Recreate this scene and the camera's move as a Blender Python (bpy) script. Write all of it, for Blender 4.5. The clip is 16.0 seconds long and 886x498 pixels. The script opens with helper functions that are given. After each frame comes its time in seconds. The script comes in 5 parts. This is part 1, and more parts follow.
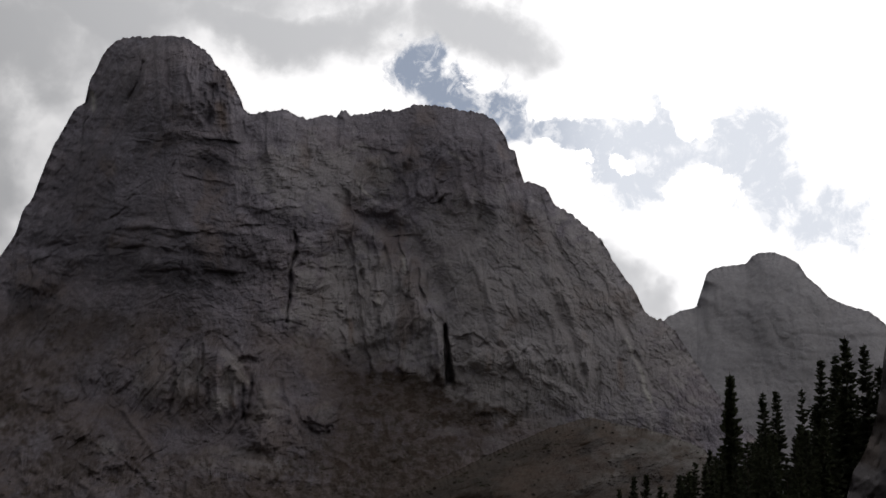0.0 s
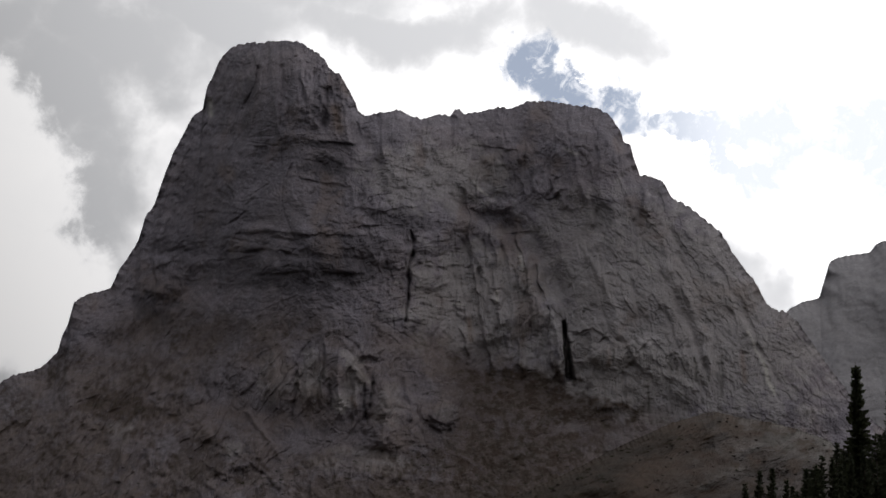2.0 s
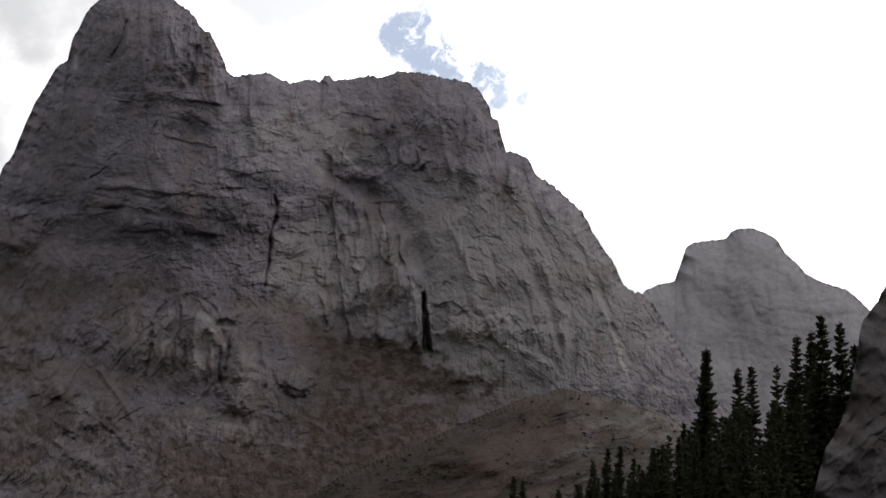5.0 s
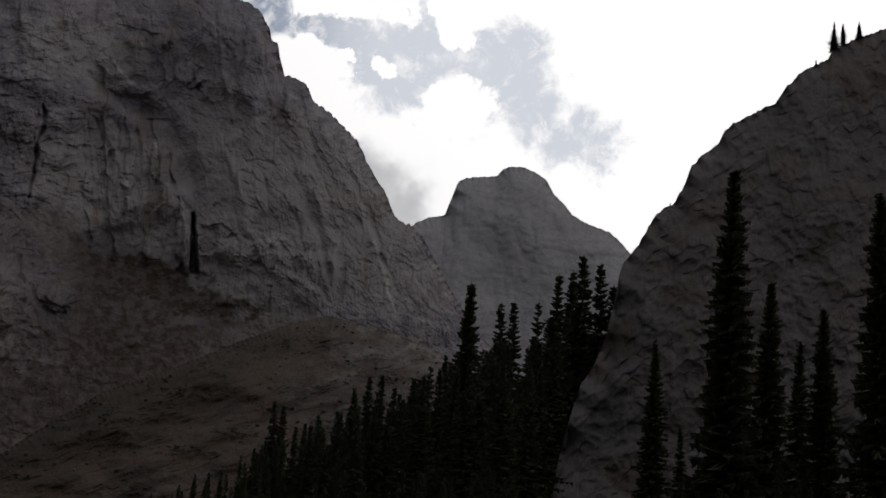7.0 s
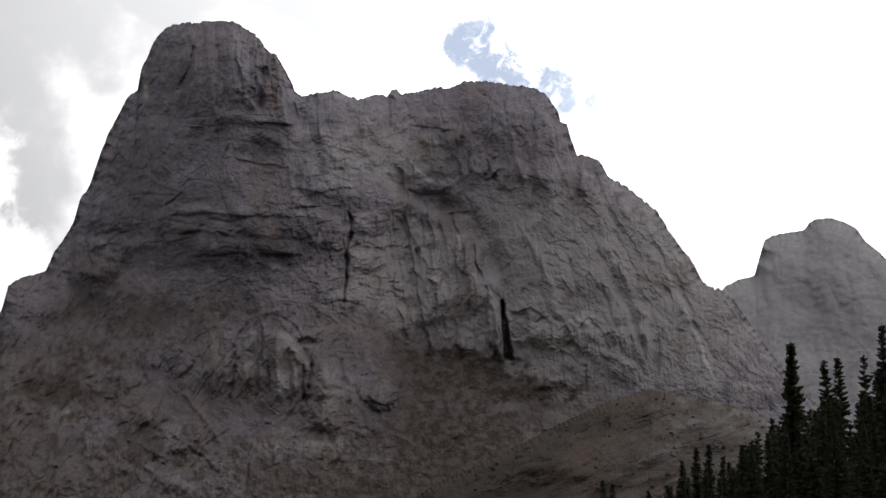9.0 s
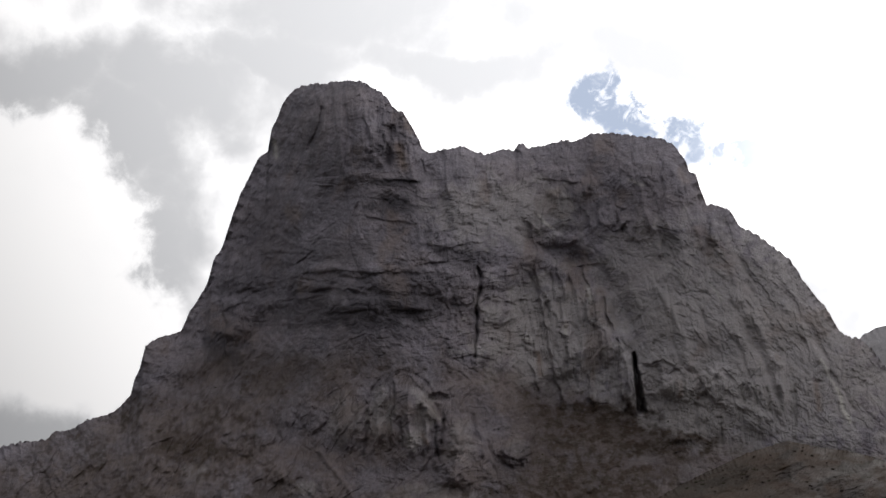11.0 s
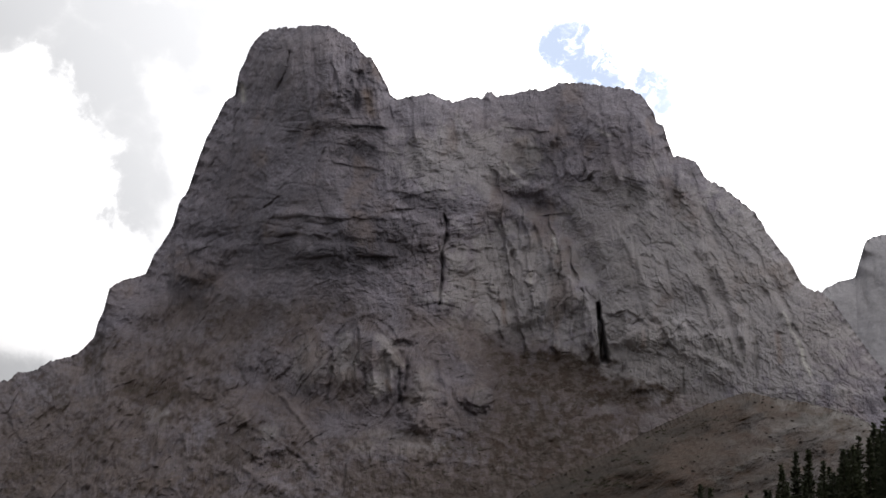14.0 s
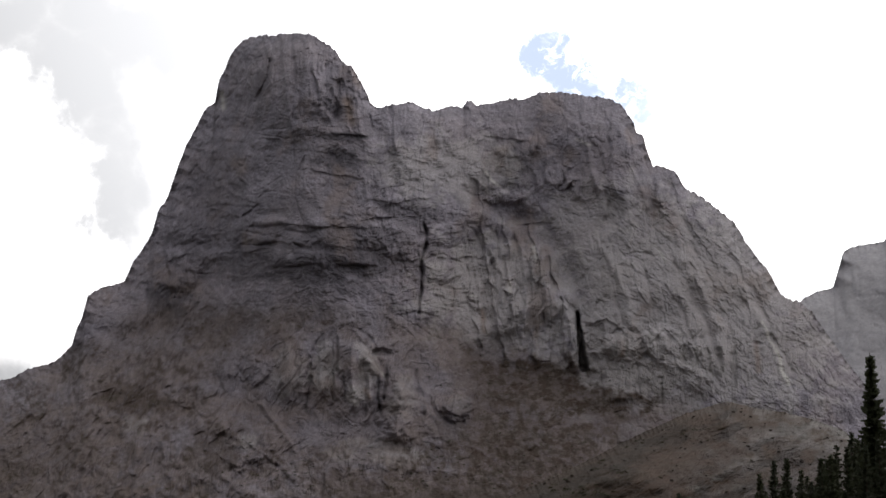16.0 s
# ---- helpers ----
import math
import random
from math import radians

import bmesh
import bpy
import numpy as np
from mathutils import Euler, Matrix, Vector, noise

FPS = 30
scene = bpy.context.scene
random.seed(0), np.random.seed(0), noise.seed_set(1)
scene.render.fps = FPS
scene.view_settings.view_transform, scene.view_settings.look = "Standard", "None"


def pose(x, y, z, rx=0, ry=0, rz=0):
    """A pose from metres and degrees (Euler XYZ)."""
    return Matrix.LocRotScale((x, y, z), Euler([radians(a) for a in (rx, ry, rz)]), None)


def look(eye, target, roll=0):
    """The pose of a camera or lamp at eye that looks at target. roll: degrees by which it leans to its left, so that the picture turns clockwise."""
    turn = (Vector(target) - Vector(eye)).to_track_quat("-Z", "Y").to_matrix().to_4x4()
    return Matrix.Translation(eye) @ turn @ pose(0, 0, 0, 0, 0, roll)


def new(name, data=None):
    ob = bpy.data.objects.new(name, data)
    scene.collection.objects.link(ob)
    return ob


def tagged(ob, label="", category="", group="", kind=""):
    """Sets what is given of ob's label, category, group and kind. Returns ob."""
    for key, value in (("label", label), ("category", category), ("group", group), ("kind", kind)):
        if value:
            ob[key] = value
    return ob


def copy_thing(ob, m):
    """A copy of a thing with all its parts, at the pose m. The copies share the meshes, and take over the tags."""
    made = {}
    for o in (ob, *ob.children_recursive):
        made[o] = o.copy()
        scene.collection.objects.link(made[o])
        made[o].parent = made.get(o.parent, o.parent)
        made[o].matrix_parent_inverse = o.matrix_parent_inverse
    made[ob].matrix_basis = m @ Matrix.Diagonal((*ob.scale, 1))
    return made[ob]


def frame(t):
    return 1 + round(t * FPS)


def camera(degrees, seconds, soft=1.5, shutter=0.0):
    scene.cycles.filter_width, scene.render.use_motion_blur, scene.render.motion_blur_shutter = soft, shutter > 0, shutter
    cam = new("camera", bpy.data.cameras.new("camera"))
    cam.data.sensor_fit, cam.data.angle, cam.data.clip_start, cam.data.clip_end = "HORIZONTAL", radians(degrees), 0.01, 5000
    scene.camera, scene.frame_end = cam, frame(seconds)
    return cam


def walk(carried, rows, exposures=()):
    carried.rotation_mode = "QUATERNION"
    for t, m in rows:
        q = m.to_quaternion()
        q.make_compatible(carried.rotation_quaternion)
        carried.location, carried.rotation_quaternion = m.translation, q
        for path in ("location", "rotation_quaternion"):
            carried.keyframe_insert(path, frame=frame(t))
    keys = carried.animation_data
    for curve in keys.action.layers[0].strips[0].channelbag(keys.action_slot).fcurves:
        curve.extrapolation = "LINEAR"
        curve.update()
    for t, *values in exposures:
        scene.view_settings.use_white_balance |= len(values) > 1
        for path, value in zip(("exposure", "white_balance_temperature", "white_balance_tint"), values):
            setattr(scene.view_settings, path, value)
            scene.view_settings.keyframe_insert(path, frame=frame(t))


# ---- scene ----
cam = camera(31.76, 16.0, soft=1.5)
PATH = [
    (0.0, pose(0, 0, 1.6, 105.912, -1.807, -2.599)),
    (0.5, pose(0, 0, 1.6, 105.75, -3.594, -3.755)),
    (1.0, pose(0, 0, 1.6, 105.457, -3.153, -3.345)),
    (1.5, pose(0, 0, 1.6, 105.376, -1.464, -0.9)),
    (2.0, pose(0, 0, 1.6, 105.683, -1.635, 1.92)),
    (2.5, pose(0, 0, 1.6, 105.591, -2.046, 3.163)),
    (3.0, pose(0, 0, 1.6, 105.664, -2.429, 3.632)),
    (3.5, pose(0, 0, 1.6, 105.633, -3.62, 3.248)),
    (4.0, pose(0, 0, 1.6, 105.309, -3.777, 2.986)),
    (4.5, pose(0, 0, 1.6, 104.995, -3.625, 1.237)),
    (5.0, pose(0, 0, 1.6, 104.781, -2.983, -3.681)),
    (5.2, pose(0, 0, 1.6, 104.601, -2.687, -5.503)),
    (6.2, pose(0, 0, 1.6, 103.318, -2.919, -13.991)),
    (7.3, pose(0, 0, 1.6, 102.505, -4.225, -11.439)),
    (7.5, pose(0, 0, 1.6, 102.459, -3.765, -10.073)),
    (8.0, pose(0, 0, 1.6, 102.873, -2.607, -6.587)),
    (8.5, pose(0, 0, 1.6, 103.381, -1.607, -3.192)),
    (9.0, pose(0, 0, 1.6, 105.002, -0.676, -0.181)),
    (9.5, pose(0, 0, 1.6, 105.599, -1.061, 1.805)),
    (10.0, pose(0, 0, 1.6, 106.13, -0.953, 3.393)),
    (10.2, pose(0, 0, 1.6, 106.383, -1.047, 3.84)),
    (11.2, pose(0, 0, 1.6, 106.952, -0.861, 4.738)),
    (12.3, pose(0, 0, 1.6, 105.911, -1.18, 3.96)),
    (12.5, pose(0, 0, 1.6, 105.642, -1.443, 3.864)),
    (13.0, pose(0, 0, 1.6, 105.186, -1.477, 3.742)),
    (13.5, pose(0, 0, 1.6, 105.025, -1.486, 3.55)),
    (14.0, pose(0, 0, 1.6, 105.025, -1.45, 3.241)),
    (14.5, pose(0, 0, 1.6, 105.102, -1.447, 2.85)),
    (15.0, pose(0, 0, 1.6, 105.171, -1.416, 2.631)),
    (15.5, pose(0, 0, 1.6, 105.181, -1.421, 2.532)),
    (16.0, pose(0, 0, 1.6, 105.362, -1.449, 2.465)),
]
EXPOSURES = [
    (0, -1.2),
    (0.5, -1.48),
    (1.0, -1.54),
    (1.5, -1.4),
    (2.0, -0.88),
    (2.5, -0.54),
    (3.5, -0.3),
    (4.5, -0.27),
    (5.0, -0.42),
    (5.2, -0.58),
    (7.3, -1.46),
    (8.0, -0.9),
    (9.0, -0.34),
    (10.2, -0.46),
    (12.3, -0.54),
    (14.0, -0.06),
    (16.0, 0.0),
]
walk(cam, PATH, EXPOSURES)

# ------------------------------------------------------------------ sky, sun
SUN_AZ, SUN_EL = 30.0, 31.0


def sky_world():
    """Broken cloud before a pale blue sky, brightest towards the veiled sun."""
    w = bpy.data.worlds.new("sky")
    scene.world = w
    w.use_nodes = True
    nt = w.node_tree
    N, L = nt.nodes, nt.links
    N.clear()

    def math(op, a, b=None, c=None, clamp=False):
        n = N.new("ShaderNodeMath")
        n.operation, n.use_clamp = op, clamp
        for i, v in enumerate((a, b, c)):
            if v is None:
                continue
            if isinstance(v, (int, float)):
                n.inputs[i].default_value = v
            else:
                L.new(v, n.inputs[i])
        return n.outputs[0]

    def smooth(v, lo, hi, a=0.0, b=1.0):
        n = N.new("ShaderNodeMapRange")
        n.interpolation_type = "SMOOTHSTEP"
        L.new(v, n.inputs["Value"])
        for k, x in zip(("From Min", "From Max", "To Min", "To Max"), (lo, hi, a, b)):
            n.inputs[k].default_value = x
        return n.outputs["Result"]

    def mixed(f, a, b):
        n = N.new("ShaderNodeMix")
        n.data_type = "RGBA"
        for v, s in ((f, n.inputs["Factor"]), (a, n.inputs["A"]), (b, n.inputs["B"])):
            if isinstance(v, tuple):
                s.default_value = (*v, 1)
            elif isinstance(v, (int, float)):
                s.default_value = v
            else:
                L.new(v, s)
        return n.outputs["Result"]

    co = N.new("ShaderNodeTexCoord")
    sep = N.new("ShaderNodeSeparateXYZ")
    L.new(co.outputs["Generated"], sep.inputs[0])
    az = math("MULTIPLY", math("ARCTAN2", sep.outputs[0], sep.outputs[1]), 57.29578)
    el = math("MULTIPLY", math("ARCSINE", sep.outputs[2]), 57.29578)
    com = N.new("ShaderNodeCombineXYZ")
    L.new(az, com.inputs[0])
    L.new(el, com.inputs[1])

    def noise_at(scale, detail, rough=0.6, dist=0.0, off=0.0):
        m = N.new("ShaderNodeMapping")
        m.inputs["Location"].default_value = (off, off * 0.7, off * 0.3)
        L.new(co.outputs["Generated"], m.inputs[0])
        n = N.new("ShaderNodeTexNoise")
        n.inputs["Scale"].default_value, n.inputs["Detail"].default_value = scale, detail
        n.inputs["Roughness"].default_value, n.inputs["Distortion"].default_value = rough, dist
        L.new(m.outputs[0], n.inputs["Vector"])
        return n

    warp = noise_at(26, 7, 0.62, 0.3)
    vm = N.new("ShaderNodeVectorMath")
    vm.operation = "MULTIPLY_ADD"
    L.new(warp.outputs["Color"], vm.inputs[0])
    vm.inputs[1].default_value = (3.4, 3.4, 0)
    vm2 = N.new("ShaderNodeVectorMath")
    vm2.operation = "SUBTRACT"
    L.new(com.outputs[0], vm2.inputs[0])
    vm2.inputs[1].default_value = (1.7, 1.7, 0)
    L.new(vm2.outputs[0], vm.inputs[2])
    place = vm.outputs[0]

    def blob(a, e, ra, re, at=None):
        s = N.new("ShaderNodeVectorMath")
        s.operation = "SUBTRACT"
        L.new(at or place, s.inputs[0])
        s.inputs[1].default_value = (a, e, 0)
        m = N.new("ShaderNodeVectorMath")
        m.operation = "MULTIPLY"
        L.new(s.outputs[0], m.inputs[0])
        m.inputs[1].default_value = (1 / ra, 1 / re, 0)
        d = N.new("ShaderNodeVectorMath")
        d.operation = "LENGTH"
        L.new(m.outputs[0], d.inputs[0])
        return math("SUBTRACT", 1.0, d.outputs["Value"], clamp=False)

    def union(blobs, at=None):
        out = None
        for b in blobs:
            v = blob(*b, at=at)
            out = v if out is None else math("MAXIMUM", out, v)
        return out

    vm3 = N.new("ShaderNodeVectorMath")
    vm3.operation = "MULTIPLY_ADD"
    L.new(noise_at(13, 6, 0.55, 0.0, 5.0).outputs["Color"], vm3.inputs[0])
    vm3.inputs[1].default_value = (6.5, 5.0, 0)
    L.new(vm2.outputs[0], vm3.inputs[2])
    soft = vm3.outputs[0]

    # openings in the cloud: bearing, height, half width, half height in degrees
    gaps = union([
        (0.9, 22.45, 0.85, 1.15),
        (2.3, 21.55, 1.1, 0.75),
        (4.4, 20.75, 1.2, 0.9),
        (6.64, 20.05, 1.9, 0.6),
        (8.1, 19.4, 1.6, 0.8),
        (9.5, 18.7, 1.5, 1.0),
        (10.37, 19.9, 1.7, 1.1),
        (13.2, 19.6, 1.7, 1.2),
        (14.4, 18.2, 1.5, 1.3),
        (16.6, 17.0, 1.2, 1.0),
    ])
    grey = union([
        (-18.45, 23.1, 4.6, 1.7),
        (-15.9, 21.0, 3.6, 3.0),
        (-13.8, 18.2, 2.8, 3.6),
        (-13.6, 23.0, 4.2, 2.2),
        (-10.3, 24.3, 5.0, 1.5),
        (-2.4, 24.8, 6.5, 1.4),
        (4.4, 24.8, 3.8, 1.2),
        (-17.9, 10.3, 4.6, 1.4),
        (9.3, 15.4, 2.3, 1.5),
        (10.6, 14.2, 2.4, 1.2),
        (-7.6, 26.5, 9.0, 2.2),
    ], soft)
    puffs = union([
        (8.99, 19.1, 0.67, 0.41),
        (7.27, 19.25, 0.46, 0.24),
        (12.06, 17.93, 1.3, 0.92),
        (7.47, 21.2, 2.3, 0.8),
        (6.04, 18.9, 1.04, 0.78),
        (11.66, 20.9, 1.04, 0.6),
        (3.3, 22.9, 0.8, 0.9),
    ])
    fine = noise_at(38, 8, 0.66, 0.4, 3.0).outputs["Fac"]
    far = smooth(noise_at(3.2, 5, 0.55, 0.0, 11.0).outputs["Fac"], 0.52, 0.62)
    # where no cloud was seen in detail the broken cover goes on
    away = smooth(math("ABSOLUTE", az), 34, 48)
    blue = math("ADD", smooth(math("SUBTRACT", math("ADD", math("MINIMUM", math("ADD", gaps, 0.42), 0.75), math("MULTIPLY", math("SUBTRACT", fine, 0.5), 2.6)),
                                   math("MULTIPLY", math("MAXIMUM", math("ADD", puffs, 0.15), 0.0), 3.0)), -0.05, 0.75),
                math("MULTIPLY", math("MULTIPLY", away, far), 0.8), clamp=True)
    blue = math("MULTIPLY", blue, smooth(az, 4, 9, 1.0, 0.72))
    blue = math("MULTIPLY", blue, smooth(noise_at(75, 8, 0.68, 0.5, 2.0).outputs["Fac"], 0.52, 0.66, 1.0, 0.6))
    mass = noise_at(19, 7, 0.58, 0.3, 7.0).outputs["Fac"]
    dark = smooth(math("ADD", math("MINIMUM", grey, 0.7), math("MULTIPLY", math("SUBTRACT", mass, 0.5), 1.5)), -0.6, 0.75)
    white = union([(-20.5, 19.3, 3.2, 1.9), (-19.0, 16.8, 3.2, 2.4), (-18.2, 14.0, 3.4, 2.2)])
    dark = math("MULTIPLY", dark, smooth(math("ADD", white, math("MULTIPLY", math("SUBTRACT", fine, 0.5), 0.9)), -0.15, 0.3, 1.0, 0.12))
    dark = math("ADD", dark, math("MULTIPLY", math("SUBTRACT", fine, 0.5), 0.25), clamp=True)

    sd = Vector((math_sin(SUN_AZ) * math_cos(SUN_EL), math_cos(SUN_AZ) * math_cos(SUN_EL), math_sin(SUN_EL)))
    dot = N.new("ShaderNodeVectorMath")
    dot.operation = "DOT_PRODUCT"
    L.new(co.outputs["Generated"], dot.inputs[0])
    dot.inputs[1].default_value = sd
    near = smooth(dot.outputs["Value"], 0.22, 0.98)
    side = math("ADD", math("MULTIPLY", sep.outputs[0], 0.45), 1.0)
    dome = math("MULTIPLY", math("ADD", math("MULTIPLY", math("MAXIMUM", sep.outputs[2], 0.0), 1.35), 0.5), side)
    glow = math("ADD", math("MULTIPLY", math("POWER", near, 2.1), 24.0), math("MULTIPLY", dome, 4.4))
    lit = N.new("ShaderNodeVectorMath")
    lit.operation = "SCALE"
    L.new(mixed(dark, (1.0, 0.985, 0.985), (0.985, 0.99, 1.02)), lit.inputs[0])
    L.new(math("MULTIPLY", glow, smooth(dark, 0, 1, 1.0, 0.52)), lit.inputs["Scale"])

    sky = N.new("ShaderNodeTexSky")
    sky.sky_type, sky.sun_disc = "NISHITA", False
    sky.sun_elevation, sky.sun_rotation = radians(SUN_EL), radians(SUN_AZ)
    sky.altitude = 1800
    hazy = mixed(0.8, sky.outputs[0], mixed(smooth(az, 3, 9), (8.0, 9.1, 11.3), (15.0, 16.2, 18.4)))
    bg = N.new("ShaderNodeBackground")
    bg.inputs["Strength"].default_value = 0.1
    L.new(mixed(blue, lit.outputs[0], hazy), bg.inputs["Color"])
    out = N.new("ShaderNodeOutputWorld")
    L.new(bg.outputs[0], out.inputs["Surface"])


def math_sin(d):
    return math.sin(radians(d))


def math_cos(d):
    return math.cos(radians(d))


sky_world()
sun_dir = Vector((math_sin(SUN_AZ) * math_cos(SUN_EL), math_cos(SUN_AZ) * math_cos(SUN_EL), math_sin(SUN_EL)))
sun = new("sun", bpy.data.lights.new("sun", "SUN"))
sun.data.energy, sun.data.angle, sun.data.color = 0.5, radians(14), (1.0, 0.95, 0.88)
sun.matrix_world = look(sun_dir * 1000, (0, 0, 0))


# ------------------------------------------------------------------ noise
def hashed(ix, iy, seed):
    h = (ix * 374761393 + iy * 668265263 + seed * 1442695041) & 0xFFFFFFFF
    h = ((h ^ (h >> 13)) * 1274126177) & 0xFFFFFFFF
    return h ^ (h >> 16)


def perlin(x, y, seed=0):
    """Gradient noise, about -1 to 1."""
    x0, y0 = np.floor(x), np.floor(y)
    fx, fy = x - x0, y - y0
    ix, iy = x0.astype(np.int64), y0.astype(np.int64)
    u, v = fx * fx * fx * (fx * (fx * 6 - 15) + 10), fy * fy * fy * (fy * (fy * 6 - 15) + 10)

    def corner(dx, dy):
        a = hashed(ix + dx, iy + dy, seed) * (2 * np.pi / 4294967296.0)
        return np.cos(a) * (fx - dx) + np.sin(a) * (fy - dy)

    a, b = corner(0, 0), corner(1, 0)
    c, d = corner(0, 1), corner(1, 1)
    return ((a + u * (b - a)) * (1 - v) + (c + u * (d - c)) * v) * 1.5


def fbm(x, y, octaves=4, seed=0, gain=0.5):
    out, amp = 0.0, 1.0
    for i in range(octaves):
        out = out + amp * perlin(x, y, seed + 17 * i)
        x, y, amp = x * 2.03 + 5.1, y * 2.03 - 3.7, amp * gain
    return out


def ridged(x, y, octaves=3, seed=0, gain=0.55):
    """Sharp creases at 0, rounded backs towards 1."""
    out, amp, tot = 0.0, 1.0, 0.0
    for i in range(octaves):
        out, tot = out + amp * np.minimum(np.abs(perlin(x, y, seed + 31 * i)) * 2.2, 1.0), tot + amp
        x, y, amp = x * 2.1 + 1.7, y * 2.1 + 9.2, amp * gain
    return out / tot


def blocks(x, y, seed=0, tilt=0.8):
    """Fractured rock: cells that stand proud or lie back, each with a tilted face. Returns height (about -1 to 1) and distance to the joints."""
    ix, iy = np.floor(x).astype(np.int64), np.floor(y).astype(np.int64)
    f1, f2 = np.full(x.shape, 9.0), np.full(x.shape, 9.0)
    h = np.zeros(x.shape)
    for dx in (-1, 0, 1):
        for dy in (-1, 0, 1):
            k = hashed(ix + dx, iy + dy, seed)
            ox = x - (ix + dx + (k & 1023) / 1023.0)
            oy = y - (iy + dy + ((k >> 10) & 1023) / 1023.0)
            d = ox * ox + oy * oy
            a = ((k >> 20) & 255) / 127.5 - 1
            b = hashed(ix + dx, iy + dy, seed + 5)
            face = a + tilt * (ox * ((b & 255) / 127.5 - 1) + oy * (((b >> 8) & 255) / 127.5 - 1.3))
            near = d < f1
            f2 = np.where(near, f1, np.minimum(f2, d))
            h = np.where(near, face, h)
            f1 = np.where(near, d, f1)
    return h, np.sqrt(f2) - np.sqrt(f1)


def facets(x, y, seed=0, turn=0.0):
    """Plane facets that meet in sharp edges, about -1 to 1."""
    c, q = math.cos(turn), math.sin(turn)
    x, y = c * x - q * y, q * x + c * y
    sk = (x + y) * 0.3660254
    i, j = np.floor(x + sk), np.floor(y + sk)
    u, v = x + sk - i, y + sk - j
    i, j = i.astype(np.int64), j.astype(np.int64)
    right = u > v

    def at(di, dj):
        return hashed(i + di, j + dj, seed) * (2.0 / 4294967295.0) - 1

    one = np.where(right, at(1, 0), at(0, 1))
    hi, lo = np.maximum(u, v), np.minimum(u, v)
    return at(0, 0) * (1 - hi) + one * (hi - lo) + at(1, 1) * lo


def step(v, lo, hi):
    t = np.clip((v - lo) / (hi - lo), 0, 1)
    return t * t * (3 - 2 * t)


# ------------------------------------------------------------------ materials
def nodes_of(name):
    m = bpy.data.materials.new(name)
    m.use_nodes = True
    return m, m.node_tree.nodes, m.node_tree.links, m.node_tree.nodes["Principled BSDF"]


class Maker:
    """Short ways to lay nodes into one material."""

    def __init__(self, name):
        self.m, self.N, self.L, self.b = nodes_of(name)
        self.co = self.N.new("ShaderNodeTexCoord").outputs["Object"]

    def noise(self, scale, detail=5, rough=0.6, stretch=(1, 1, 1), dist=0.0):
        mp = self.N.new("ShaderNodeMapping")
        mp.inputs["Scale"].default_value = stretch
        self.L.new(self.co, mp.inputs[0])
        n = self.N.new("ShaderNodeTexNoise")
        n.inputs["Scale"].default_value, n.inputs["Detail"].default_value = scale, detail
        n.inputs["Roughness"].default_value, n.inputs["Distortion"].default_value = rough, dist
        self.L.new(mp.outputs[0], n.inputs["Vector"])
        return n.outputs["Fac"]

    def span(self, v, lo, hi, a=0.0, b=1.0):
        n = self.N.new("ShaderNodeMapRange")
        n.interpolation_type = "SMOOTHSTEP"
        self.L.new(v, n.inputs["Value"])
        for k, x in zip(("From Min", "From Max", "To Min", "To Max"), (lo, hi, a, b)):
            n.inputs[k].default_value = x
        return n.outputs["Result"]

    def math(self, op, a, b):
        n = self.N.new("ShaderNodeMath")
        n.operation = op
        for i, v in enumerate((a, b)):
            if isinstance(v, (int, float)):
                n.inputs[i].default_value = v
            else:
                self.L.new(v, n.inputs[i])
        return n.outputs[0]

    def mix(self, f, a, b, blend="MIX"):
        n = self.N.new("ShaderNodeMix")
        n.data_type, n.blend_type = "RGBA", blend
        for v, s in ((f, n.inputs["Factor"]), (a, n.inputs["A"]), (b, n.inputs["B"])):
            if isinstance(v, tuple):
                s.default_value = (*v, 1)
            elif isinstance(v, (int, float)):
                s.default_value = v
            else:
                self.L.new(v, s)
        return n.outputs["Result"]

    def attr(self, name):
        n = self.N.new("ShaderNodeAttribute")
        n.attribute_name = name
        return n.outputs["Fac"]

    def random(self):
        return self.N.new("ShaderNodeObjectInfo").outputs["Random"]

    def island(self):
        return self.N.new("ShaderNodeNewGeometry").outputs["Random Per Island"]

    def done(self, color, rough=0.9, bump=None, height=0.5, dist=1.0):
        if isinstance(color, tuple):
            self.b.inputs["Base Color"].default_value = (*color, 1)
        else:
            self.L.new(color, self.b.inputs["Base Color"])
        self.b.inputs["Roughness"].default_value = rough
        self.b.inputs["Specular IOR Level"].default_value = 0.2
        if bump is not None:
            n = self.N.new("ShaderNodeBump")
            n.inputs["Strength"].default_value, n.inputs["Distance"].default_value = height, dist
            self.L.new(bump, n.inputs["Height"])
            self.L.new(n.outputs[0], self.b.inputs["Normal"])
        return self.m


